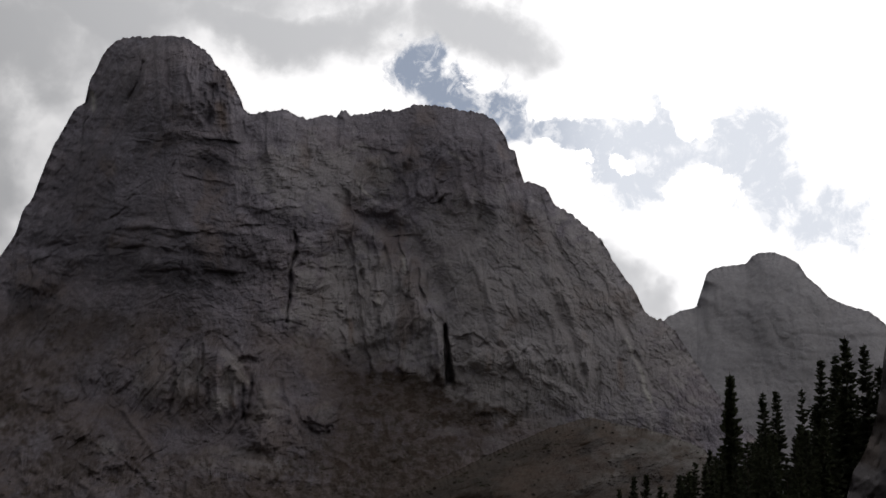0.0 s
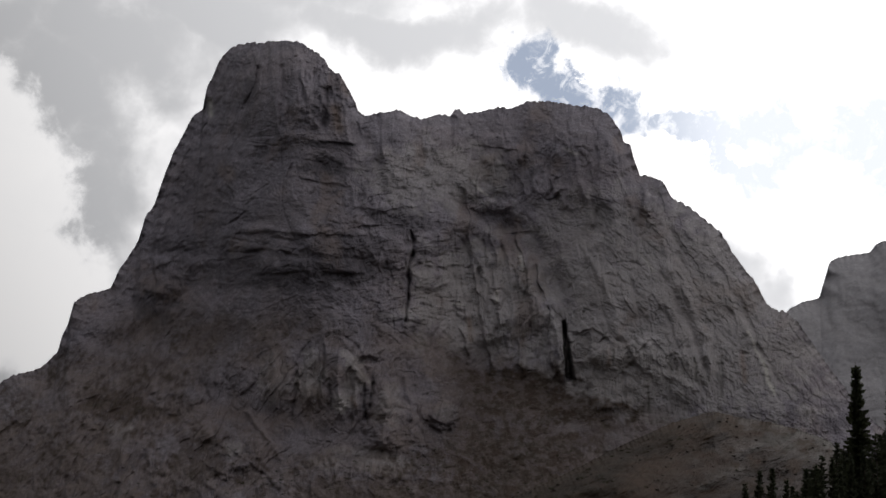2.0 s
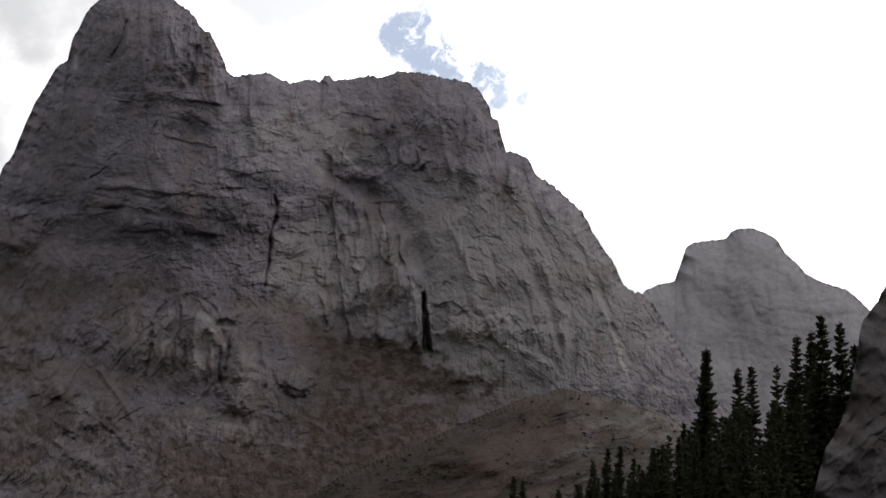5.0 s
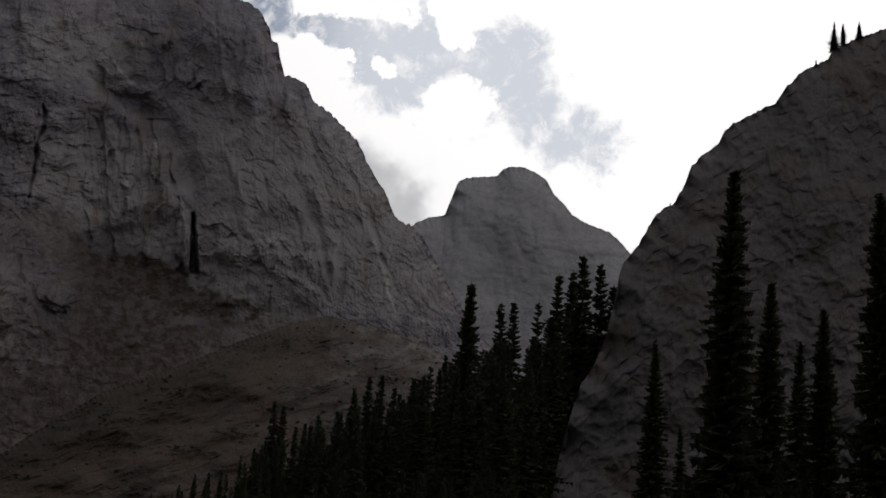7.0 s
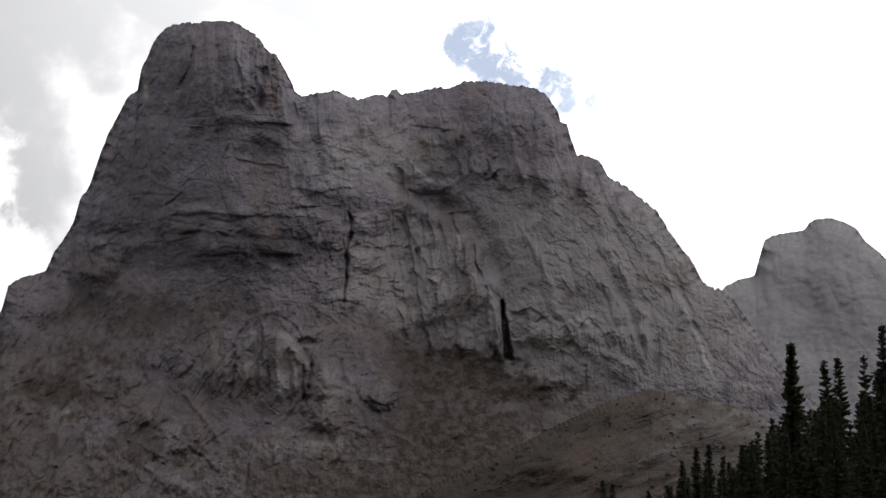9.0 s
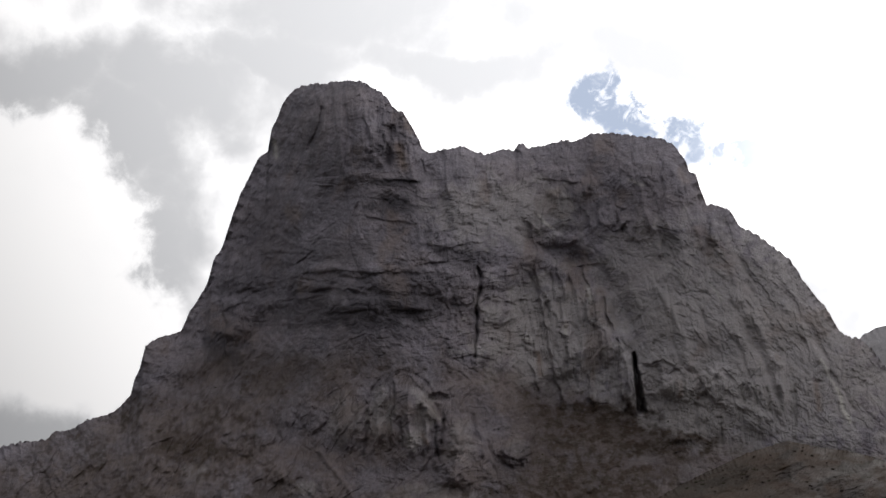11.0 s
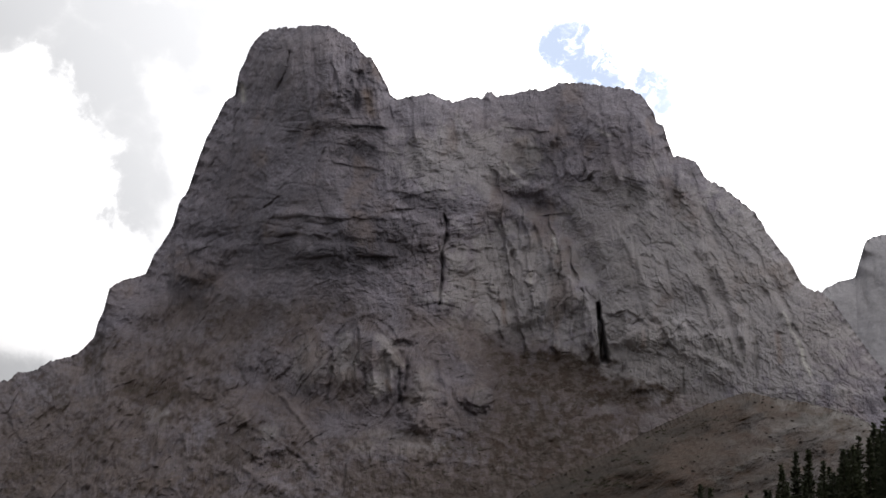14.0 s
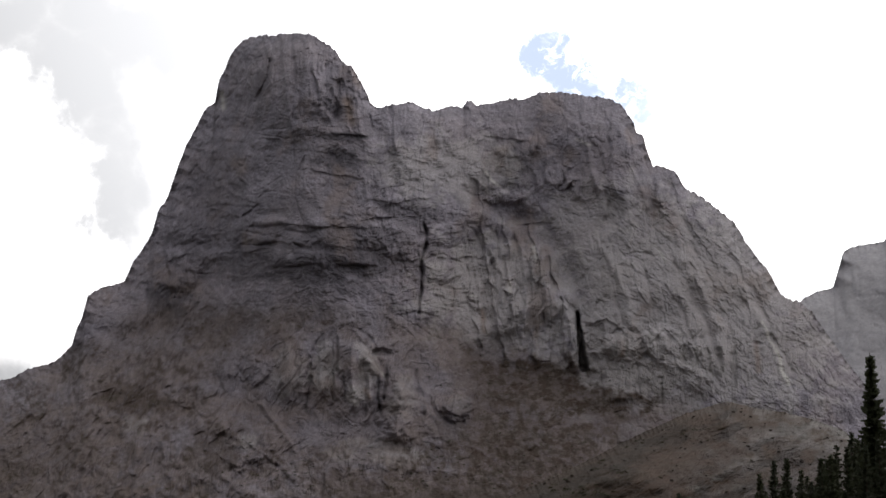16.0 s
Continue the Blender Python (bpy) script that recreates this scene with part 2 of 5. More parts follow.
def rock_material(name, pale, dark, warm, size=1.0, soil=(0.062, 0.043, 0.034), turf=(0.048, 0.036, 0.027)):
    """Weathered limestone: pale and dark beds, rusty patches; water streaks share a tone with painted shade, pale rock
    with painted light; soil and turf where the ground lies back.
    """
    k = Maker(name)
    broad = k.noise(0.012 / size, 4)
    mid = k.noise(0.06 / size, 6, 0.65)
    fine = k.noise(0.30 / size, 5, 0.75)
    grain = k.noise(0.55 / size, 4, 0.7, (1, 1, 0.85))
    streak = k.noise(0.13 / size, 5, 0.65, (1, 0.25, 0.22))
    beds = k.noise(0.05 / size, 5, 0.6, (0.3, 0.15, 1.8), 0.6)
    c = k.mix(k.span(k.math("ADD", k.math("MULTIPLY", mid, 0.6), k.math("MULTIPLY", k.noise(0.17 / size, 5, 0.7, (1, 1, 1.5), 0.4), 0.4)), 0.36, 0.64), dark, pale)
    c = k.mix(k.span(broad, 0.40, 0.62, 0.0, 0.5), c, k.mix(0.5, pale, warm))
    c = k.mix(k.span(beds, 0.50, 0.66, 0.0, 0.5), c, dark)
    c = k.mix(k.span(streak, 0.54, 0.68, 0.0, 0.25), c, tuple(v * 0.8 for v in dark))
    c = k.mix(k.span(grain, 0.52, 0.66, 0.0, 0.35), c, tuple(v * 1.2 for v in pale))
    c = k.mix(k.span(grain, 0.46, 0.32, 0.0, 0.3), c, tuple(v * 0.8 for v in dark))
    c = k.mix(k.span(fine, 0.53, 0.66, 0.0, 0.4), c, tuple(v * 1.22 for v in pale))
    c = k.mix(k.span(fine, 0.46, 0.33, 0.0, 0.4), c, tuple(v * 0.72 for v in dark))
    # water streaks, and the shade of hollows and recesses painted into the colour
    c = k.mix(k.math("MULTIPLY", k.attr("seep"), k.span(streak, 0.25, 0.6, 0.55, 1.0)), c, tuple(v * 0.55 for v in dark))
    # pale rock, and brighter parts of the face with their light painted in
    c = k.mix(k.math("MULTIPLY", k.attr("fresh"), 0.8), c, (0.56, 0.53, 0.49))
    c = k.mix(k.math("MULTIPLY", k.attr("rust"), k.span(mid, 0.3, 0.6)), c, warm)
    earth = k.mix(k.span(mid, 0.35, 0.65), soil, turf)
    earth = k.mix(k.span(fine, 0.54, 0.70, 0.0, 0.35), earth, tuple(v * 0.7 for v in pale))
    earth = k.mix(k.span(fine, 0.42, 0.30, 0.0, 0.55), earth, tuple(v * 0.7 for v in turf))
    earth = k.mix(k.math("MULTIPLY", k.attr("seep"), k.span(mid, 0.3, 0.55, 0.4, 1.0)), earth, tuple(v * 0.4 for v in turf))
    c = k.mix(k.attr("earth"), c, earth)
    return k.done(c, 0.92, k.noise(0.7 / size, 9, 0.78), 0.5, 1.3 * size)


limestone = rock_material("limestone", (0.284, 0.258, 0.290), (0.154, 0.139, 0.158), (0.205, 0.155, 0.132))
# far peak: lighter, low-contrast tones put the haze into its colour
hazed_stone = rock_material("hazed_limestone", (0.37, 0.352, 0.368), (0.30, 0.287, 0.30), (0.34, 0.32, 0.31), 3.0)
# crag: a darker copy of the stone, with the shade on it painted in
shaded_stone = rock_material("shaded_limestone", (0.135, 0.123, 0.128), (0.090, 0.082, 0.086), (0.125, 0.095, 0.080), 0.2)
scree = rock_material("scree", (0.070, 0.058, 0.056), (0.042, 0.035, 0.032), (0.072, 0.044, 0.031), 0.6, (0.052, 0.0315, 0.0215), (0.038, 0.0255, 0.0165))


def soil_material():
    k = Maker("forest_soil")
    c = k.mix(k.span(k.noise(0.08, 5), 0.35, 0.65), (0.05, 0.04, 0.028), (0.03, 0.034, 0.016))
    c = k.mix(k.span(k.noise(0.9, 5), 0.55, 0.7), c, (0.09, 0.085, 0.075))
    return k.done(c, 0.95, k.noise(1.5, 6, 0.7), 0.8, 0.4)


def needle_material():
    k = Maker("spruce_needles")
    c = k.mix(k.island(), (0.036, 0.042, 0.026), (0.062, 0.068, 0.040))
    c = k.mix(k.span(k.random(), 0.3, 1.0, 0.0, 0.4), c, (0.070, 0.078, 0.034))
    return k.done(c, 0.8)


def bark_material():
    k = Maker("spruce_bark")
    c = k.mix(k.noise(6, 5, 0.7, (1, 1, 0.25)), (0.07, 0.055, 0.042), (0.14, 0.115, 0.095))
    return k.done(c, 0.95, k.noise(12, 5, 0.7, (1, 1, 0.2)), 0.7, 0.05)


def shrub_material():
    k = Maker("juniper")
    c = k.mix(k.island(), (0.022, 0.028, 0.012), (0.055, 0.055, 0.026))
    return k.done(c, 0.85)


forest_soil, needles, bark, juniper = soil_material(), needle_material(), bark_material(), shrub_material()


# ------------------------------------------------------------------ land
def grid_object(name, P, material, attrs=None, closed=False, smooth=True):
    """A mesh from a sheet of points P[row, column]."""
    rows, cols = P.shape[:2]
    me = bpy.data.meshes.new(name)
    i = np.arange(rows * cols).reshape(rows, cols)
    if closed:
        i = np.concatenate([i, i[:, :1]], 1)
    quads = np.stack([i[:-1, :-1], i[:-1, 1:], i[1:, 1:], i[1:, :-1]], -1).reshape(-1, 4)
    me.vertices.add(rows * cols)
    me.vertices.foreach_set("co", P.reshape(-1).astype(np.float32))
    me.loops.add(quads.size)
    me.loops.foreach_set("vertex_index", quads.reshape(-1).astype(np.int32))
    me.polygons.add(len(quads))
    me.polygons.foreach_set("loop_start", np.arange(0, quads.size, 4, dtype=np.int32))
    me.polygons.foreach_set("loop_total", np.full(len(quads), 4, dtype=np.int32))
    for key, values in (attrs or {}).items():
        a = me.attributes.new(key, "FLOAT", "POINT")
        a.data.foreach_set("value", np.ascontiguousarray(values, dtype=np.float32).reshape(-1))
    me.update(calc_edges=True)
    me.validate()
    me.polygons.foreach_set("use_smooth", np.full(len(me.polygons), smooth, dtype=bool))
    me.materials.append(material)
    return new(name, me)


def land_height(x, y):
    """The valley floor: level round the viewpoint, rising towards the head of the valley and more so to the east."""
    az = np.degrees(np.arctan2(x, np.maximum(y, 1e-3)))
    r = np.hypot(x, y)
    k = 0.012 + 0.038 * step(az, -2, 15)
    ahead = step(y, 15, 90)
    z = ahead * k * np.minimum(y, 620)
    z = z + 0.5 * fbm(x / 23, y / 23, 3, 5) * step(r, 4, 40) + 5 * fbm(x / 260, y / 260, 3, 9) * step(-y, 30, 400)
    return z - 0.02 * np.maximum(-y, 0) * step(-y, 20, 300)


def make_ground():
    radii = np.concatenate([[0.0], np.geomspace(1.0, 4900, 190)])
    turn = np.linspace(0, 2 * np.pi, 360, endpoint=False)
    R, A = np.meshgrid(radii, turn, indexing="ij")
    X, Y = R * np.sin(A), R * np.cos(A)
    P = np.stack([X, Y, land_height(X, Y)], -1)
    ob = grid_object("ground", P[:, ::-1], forest_soil, closed=True)
    return tagged(ob, "brown forest soil and short turf of the valley floor", "ground", kind="structure")


make_ground()


def sky_block_slopes():
    """Unseen dark slopes added round and behind the viewpoint, to block light from the low sky."""
    turn = np.radians(np.linspace(62, 312, 260))
    up = np.linspace(0, 1, 40)[:, None]
    reach = 700 + 120 * fbm(turn * 3, turn * 0 + 2.0, 3, 3)[None]
    top = (430 + 130 * fbm(turn * 4, turn * 0 + 7.0, 4, 5))[None] * np.sqrt(np.clip(np.minimum(turn - turn[0], turn[-1] - turn) * 3, 0, 1))[None]
    R = reach + 620 * up ** 1.1
    H = -60 + (top + 60) * up
    X, Y = R * np.sin(turn)[None], R * np.cos(turn)[None]
    H = H + 22 * fbm(X / 130, Y / 130, 4, 6) * np.minimum(up * 5, 1)
    down = np.stack([X[-1] * 1.5, Y[-1] * 1.5, 0 * X[-1] - 60], -1)[None]
    ob = grid_object("sky_block_slopes", np.concatenate([np.stack([X, Y, H], -1), down], 0), forest_soil)
    return tagged(ob, "unseen dark slopes added behind the viewpoint to block the low sky", "hillside", kind="structure")


sky_block_slopes()


class Face:
    """A mountain side shaped to fit the camera's view: pixel positions, as metres across (x) and up (z) on an upright
    plane at the distance `at`; each point is then carried along its line of sight by `depth`, which follows the slope
    of the rock."""

    def __init__(self, at, start, ridge, foot, spacing, rows, low):
        self.at = at
        rx, rz = np.array(ridge).T
        self.x = np.arange(rx[0], rx[-1], spacing)
        self.top = np.interp(self.x, rx, rz)
        self.low = low
        self.rows, self.teeth = rows, 0 * self.x
        self.lay()
        self.X = np.repeat(self.x[None], rows, 0)
        self.start = start
        fx, fz = np.array(foot).T
        self.foot = np.interp(self.x, fx, fz)[None]
        self.push = np.zeros_like(self.X)
        self.marks = {}

    def lay(self):
        """Rows of points: level over the face, bending to the skyline only near it."""
        n = max(3, int(26 / (self.x[1] - self.x[0]) * self.at / 1200))
        w = np.hanning(2 * n + 1)
        even = np.convolve(np.pad(self.top, n, mode="edge"), w / w.sum(), "valid")
        even = np.minimum(even, self.top + 0.28 * (self.top - self.low))
        even = np.convolve(np.pad(even, n // 3, mode="edge"), np.full(2 * (n // 3) + 1, 1 / (2 * (n // 3) + 1)), "valid")
        v = np.linspace(0, 1, self.rows)[:, None]
        self.Z = self.low + (even[None] - self.low) * v + (self.top - even)[None] * v**6 + self.teeth[None] * v**140

    def crest(self, amount, size, seed, until=None):
        """Small teeth along the skyline."""
        t = ridged(self.x / size, self.x * 0 + seed, 3, seed) * amount
        if until is not None:
            t = t * step(until - self.x, 0, 15) + 0.4 * amount * (1 - step(until - self.x, 0, 15))
        self.teeth = t - 0.4 * amount
        self.lay()
        self.top = self.top + self.teeth

    def slope(self, steep):
        """Distance from the steepness at every point, from the low edge upwards."""
        k = self.Z / self.at
        g = 1 / np.maximum(steep - k, 0.12)
        part = 0.5 * (g[1:] + g[:-1]) * np.diff(k, axis=0)
        rise = np.concatenate([np.zeros_like(k[:1]), np.cumsum(part, 0)], 0)
        n = max(3, int(38 / (self.x[1] - self.x[0]) * self.at / 1200))
        w = np.hanning(2 * n + 1)
        rise = np.array([np.convolve(np.pad(row, n, mode="edge"), w / w.sum(), "valid") for row in rise])
        self.depth = self.start * np.exp(rise)

    def edge(self, amount, width):
        """Roll the rock back towards its skyline."""
        n = max(4, int(2.5 / (self.x[1] - self.x[0])))
        px, pz = self.x[::n], self.top[::n]
        d = np.full(self.X.shape, 1e9, dtype=np.float32)
        X, Z = self.X.astype(np.float32), self.Z.astype(np.float32)
        for a, b in zip(px, pz):
            near = np.abs(self.x - a) < 7 * width
            c = np.where(near)[0]
            c = slice(c[0], c[-1] + 1)
            d[:, c] = np.minimum(d[:, c], (X[:, c] - a) ** 2 + (Z[:, c] - b) ** 2)
        self.push += amount * np.exp(-np.sqrt(d) / width)

    def near_line(self, pts, wide):
        """Distance to a broken line, and the part of the sheet where it matters."""
        pts = np.array(pts)
        lo, hi = pts.min(0) - 3.2 * wide, pts.max(0) + 3.2 * wide
        c = np.where((self.x > lo[0]) & (self.x < hi[0]))[0]
        if not len(c):
            return None
        Z = self.Z[:, c[0]:c[-1] + 1]
        r = np.where(((Z > lo[1]) & (Z < hi[1])).any(1))[0]
        if not len(r):
            return None
        s = (slice(r[0], r[-1] + 1), slice(c[0], c[-1] + 1))
        X, Z = self.X[s], self.Z[s]
        wob = 0.5 * wide * perlin(X / (5 * wide) + 3, Z / (5 * wide), 77)
        best = np.full(X.shape, 1e9)
        for a, b in zip(pts[:-1], pts[1:]):
            ab = b - a
            t = np.clip(((X - a[0]) * ab[0] + (Z - a[1]) * ab[1]) / max(ab @ ab, 1e-9), 0, 1)
            best = np.minimum(best, np.hypot(X + wob - a[0] - t * ab[0], Z + wob - a[1] - t * ab[1]))
        return s, best

    def crack(self, pts, wide, deep):
        if abs(deep) < 9:
            deep *= 0.6
        near = self.near_line(pts, wide)
        if near:
            s, d = near
            X, Z = self.X[s], self.Z[s]
            vary = 0.75 + 0.5 * perlin(X / (6 * wide), Z / (6 * wide), 55)
            self.push[s] += deep * vary * np.exp(-(d / (wide * vary)) ** 2)

    def window(self, x, z, rx, rz):
        """The part of the sheet within rx and rz of a place."""
        c = np.where(np.abs(self.x - x) < rx)[0]
        if not len(c):
            return None
        r = np.where((np.abs(self.Z[:, c[0]:c[-1] + 1] - z) < rz).any(1))[0]
        return (slice(r[0], r[-1] + 1), slice(c[0], c[-1] + 1)) if len(r) else None

    def boss(self, x, z, rx, rz, high, sharp=0.5):
        """A swelling (high > 0) or a hollow (high < 0), with a rim as sharp as is said."""
        big = 0.7 * (rx + rz)
        s = self.window(x, z, 2.1 * rx, 2.1 * rz)
        if s is None:
            return
        X, Z = self.X[s], self.Z[s]
        wob = 0.38 * fbm(X / big, Z / big, 4, int(abs(x) + abs(z)) % 97, 0.6)
        r = np.hypot((X - x) / rx, (Z - z) / rz) + wob
        self.push[s] -= high * step(1.0 - r, 0.0, 1.0 - sharp + 1e-3)

    def ledge(self, pts, wide, out):
        """A step along a line: the rock below stands out, the rock above lies back."""
        near = self.near_line(pts, wide * 2)
        if near:
            s, d = near
            line = np.array(sorted(pts))
            zl = np.interp(self.X[s], line[:, 0], line[:, 1])
            side = np.clip((zl - self.Z[s]) / wide, -2.5, 2.5)
            self.push[s] -= out * side * np.exp(-(d / (1.6 * wide)) ** 2)

    def corner(self, pts, wide, out):
        """An upright edge: a face that stands out beside the line and runs back over its breadth (to the west where wide < 0)."""
        line = np.array(sorted(pts, key=lambda q: q[1]))
        way, wide = (1 if wide > 0 else -1), abs(wide)
        mid = 0.5 * (line[:, 0].min() + line[:, 0].max())
        s = self.window(mid, line[:, 1].mean(), 0.5 * np.ptp(line[:, 0]) + 1.4 * wide, 0.5 * np.ptp(line[:, 1]) + 10)
        if s is None:
            return
        X, Z = self.X[s], self.Z[s]
        off = way * (X - np.interp(Z, line[:, 1], line[:, 0]) + 1.6 * fbm(X / 14, Z / 11, 3, 61) + 5 * fbm(X / 60, Z / 32, 2, 65))
        ends = step(Z, line[0, 1] - 9, line[0, 1] + 4) * step(-Z, -line[-1, 1] - 9, -line[-1, 1] + 4)
        vary = np.maximum(0.6 + 0.8 * perlin(X / 40, Z / 18, 62), 0.05)
        self.push[s] -= out * ends * vary * step(off, -1.6, 0.6) * np.clip(1 - off / wide, 0, 1)

    def slot(self, pts, wide, deep):
        """A chimney: upright on its western side, its floor rising towards the eastern one, narrowing upwards."""
        line = np.array(sorted(pts, key=lambda q: q[1]))
        s = self.window(line[:, 0].mean(), line[:, 1].mean(), 2 * wide + 10, 0.5 * np.ptp(line[:, 1]) + 8)
        X, Z = self.X[s], self.Z[s]
        u = np.clip((Z - line[0, 1]) / np.ptp(line[:, 1]), 0, 1)
        broad = wide * (1 - 0.55 * u)
        off = X - np.interp(Z, line[:, 1], line[:, 0]) + 0.7 * fbm(X / 9, Z / 9, 3, 66)
        ends = step(Z, line[0, 1] - 3, line[0, 1] + 2) * step(-Z, -line[-1, 1] - 4, -line[-1, 1] + 5)
        self.push[s] += deep * ends * step(off, -0.8, 0.8) * (1 - step(off, 0.45 * broad, broad))

    def roof(self, pts, tall, out):
        """An overhang: the rock bulges above the line and is undercut below it."""
        line = np.array(sorted(pts))
        lo, hi = line[0], line[-1]
        s = self.window(0.5 * (lo[0] + hi[0]), line[:, 1].mean(), 0.5 * (hi[0] - lo[0]) + 8, 0.5 * np.ptp(line[:, 1]) + 1.5 * tall)
        if s is None:
            return
        X, Z = self.X[s], self.Z[s]
        off = Z - np.interp(X, line[:, 0], line[:, 1]) + 1.3 * fbm(X / 13, Z / 12, 3, 63)
        ends = step(X, lo[0] - 7, lo[0] + 5) * step(-X, -hi[0] - 7, -hi[0] + 5)
        vary = 0.7 + 0.5 * perlin(X / 13, Z / 40, 64)
        self.push[s] -= out * ends * vary * (step(off, -1.2, 0.5) * np.clip(1 - off / tall, 0, 1) - 0.5 * np.exp(-((off + 2.2) / 2.2) ** 2))

    def mark(self, key, pts, wide, strength=1.0):
        """A tone laid on the rock along a line: stains, painted shade, painted light."""
        m = self.marks.setdefault(key, np.zeros_like(self.X))
        near = self.near_line(pts, wide)
        if near:
            s, d = near
            m[s] = np.maximum(m[s], strength * np.exp(-(d / wide) ** 2))

    def patch(self, key, x, z, rx, rz, strength=1.0, size=12.0):
        m = self.marks.setdefault(key, np.zeros_like(self.X))
        s = self.window(x, z, 2.4 * rx, 2.4 * rz)
        if s is None:
            return
        X, Z = self.X[s], self.Z[s]
        r = np.hypot((X - x) / rx, (Z - z) / rz) + 0.45 * fbm(X / size, Z / size, 4, int(abs(x)) % 91)
        m[s] = np.maximum(m[s], strength * step(1.15 - r, 0, 0.5))

    def finish(self, name, material, back=0.9, back_rows=26):
        far = (self.depth + self.push) / self.at
        P = np.stack([self.X * far, self.at * far, self.Z * far + 1.6], -1)
        # the far side falls away behind the skyline
        ridge = P[-1]
        run = np.linspace(0, 1, back_rows + 1)[1:, None] ** 1.5
        reach = np.maximum(ridge[:, 2] + 40, 30)[None] / back
        way = ridge[:, :2] / np.linalg.norm(ridge[:, :2], axis=1, keepdims=True)
        rear = np.empty((back_rows, len(self.x), 3))
        rear[..., :2] = ridge[None, :, :2] + way[None] * (run * reach)[..., None]
        rear[..., 2] = ridge[None, :, 2] - back * run * reach - 0.6
        rear[..., 2] += 3 * fbm(rear[..., 0] / 40, rear[..., 1] / 40, 3, 4) * np.minimum(run * 6, 1)
        blank = np.zeros((back_rows, len(self.x)))
        keys = {"seep", "fresh", "rust", "earth"} | set(self.marks)
        attrs = {k: np.concatenate([self.marks.get(k, np.zeros_like(self.X)), blank], 0) for k in keys}
        self.P = P
        return grid_object(name, np.concatenate([P, rear], 0), material, attrs, smooth=False)

    def spot(self, x, z):
        """The place on the finished rock at plane metres x, z."""
        c = int(np.clip(round((x - self.x[0]) / (self.x[1] - self.x[0])), 0, len(self.x) - 1))
        r = int(np.clip(np.searchsorted(self.Z[:, c], z), 0, len(self.Z) - 1))
        return Vector(self.P[r, c])


# ---- the great rock face
def main_mountain():
    ridge = [(-488.7, 195.7), (-435.6, 209.5), (-419.5, 210.4), (-413.4, 216.7), (-397.8, 219.7), (-389.2, 225.4), (-365.0, 233.4), (-353.0, 247.4), (-351.5, 256.5), (-347.0, 270.0), (-343.9, 286.6), (-335.5, 293.2), (-315.3, 299.7), (-309.9, 314.1), (-296.3, 338.6), (-292.5, 358.1), (-285.7, 369.4), (-280.8, 390.2), (-273.7, 414.0), (-261.6, 442.9), (-257.5, 449.6)]
    ridge += [(-252.0, 452.8), (-250.0, 471.0), (-245.0, 483.7), (-240.7, 496.7), (-232.8, 507.1), (-226.1, 511.1), (-214.2, 512.9), (-207.1, 511.9), (-197.6, 514.7), (-188.1, 515.6), (-176.1, 514.6), (-163.7, 507.4), (-154.6, 500.2), (-146.7, 489.2), (-139.3, 485.4), (-131.8, 473.1), (-125.5, 461.0), (-122.9, 453.7)]
    ridge += [(-116.6, 449.8), (-101.0, 453.1), (-90.4, 455.0), (-82.2, 451.4), (-70.5, 447.3), (-58.9, 451.4), (-45.9, 450.9), (-43.0, 456.4), (-39.4, 456.6), (-35.0, 452.4), (-19.7, 455.4), (-8.4, 458.5), (3.1, 458.0), (10.1, 461.6), (16.8, 464.3), (30.6, 464.4), (53.9, 461.6), (72.1, 459.3), (83.9, 452.4), (91.5, 440.4)]
    ridge += [(94.4, 431.0), (100.3, 427.4), (103.9, 411.9), (107.7, 401.5), (118.9, 400.7), (125.7, 397.6), (132.7, 383.7), (146.3, 375.8), (157.6, 366.8), (171.0, 355.8), (179.8, 339.9), (188.8, 326.4), (197.6, 315.4), (206.2, 297.5), (212.7, 291.9), (221.5, 290.5), (230.0, 283.0), (238.7, 269.9), (255.5, 244.0), (280.6, 210.2), (313.7, 181.8)]
    foot = [(-487.5, 186.9), (-434.6, 203.3), (-348.6, 249.0), (-309.7, 269.5), (-260.8, 286.0), (-214.6, 281.2), (-168.6, 276.6), (-78.2, 272.8), (-33.1, 265.0), (12.4, 242.4), (52.4, 228.9), (65.8, 218.4), (100.8, 205.8), (139.7, 200.4), (186.8, 192.1), (258.1, 170.1), (313.0, 152.1)]
    f = Face(1200.0, 880.0, ridge, foot, 0.8, 620, 12.0)
    f.crest(2.6, 6.0, 3, 246.0)
    X, Z = f.X, f.Z
    cliff = step(Z - f.foot + 9 * fbm(X / 45, Z / 45, 3, 21), -14, 10)
    steep = 0.80 + 1.9 * step(Z - f.foot, -26, 26)
    steep += -0.9 * step(1.0 - np.hypot((X - -59.7) / 65, (Z - 421.9) / 30), 0, 0.6)
    steep += -0.6 * step(1.0 - np.hypot((X - 43.2) / 52, (Z - 368.7) / 20), 0, 0.6)
    steep += 1.5 * step(1.0 - np.hypot((X - -130) / 115, (Z - 222) / 50), 0, 0.6)
    steep += 0.8 * step(1.0 - np.hypot((X - -199.3) / 57, (Z - 477.9) / 39), 0, 0.6)
    steep += 0.7 * step(1.0 - np.hypot((X - 59.5) / 48, (Z - 424.5) / 35), 0, 0.6)

    f.slope(steep)
    f.edge(38, 24)
    # the whole mass is rounded in plan
    f.push += np.where(X < -60, 85, 40) * ((X + 60) / 300) ** 2
    # broad form, ribs, beds and broken rock
    wx = X + 7 * fbm(X / 50, Z / 50, 4, 31)
    wz = Z + 7 * fbm(X / 50, Z / 50, 4, 32)
    p = f.push
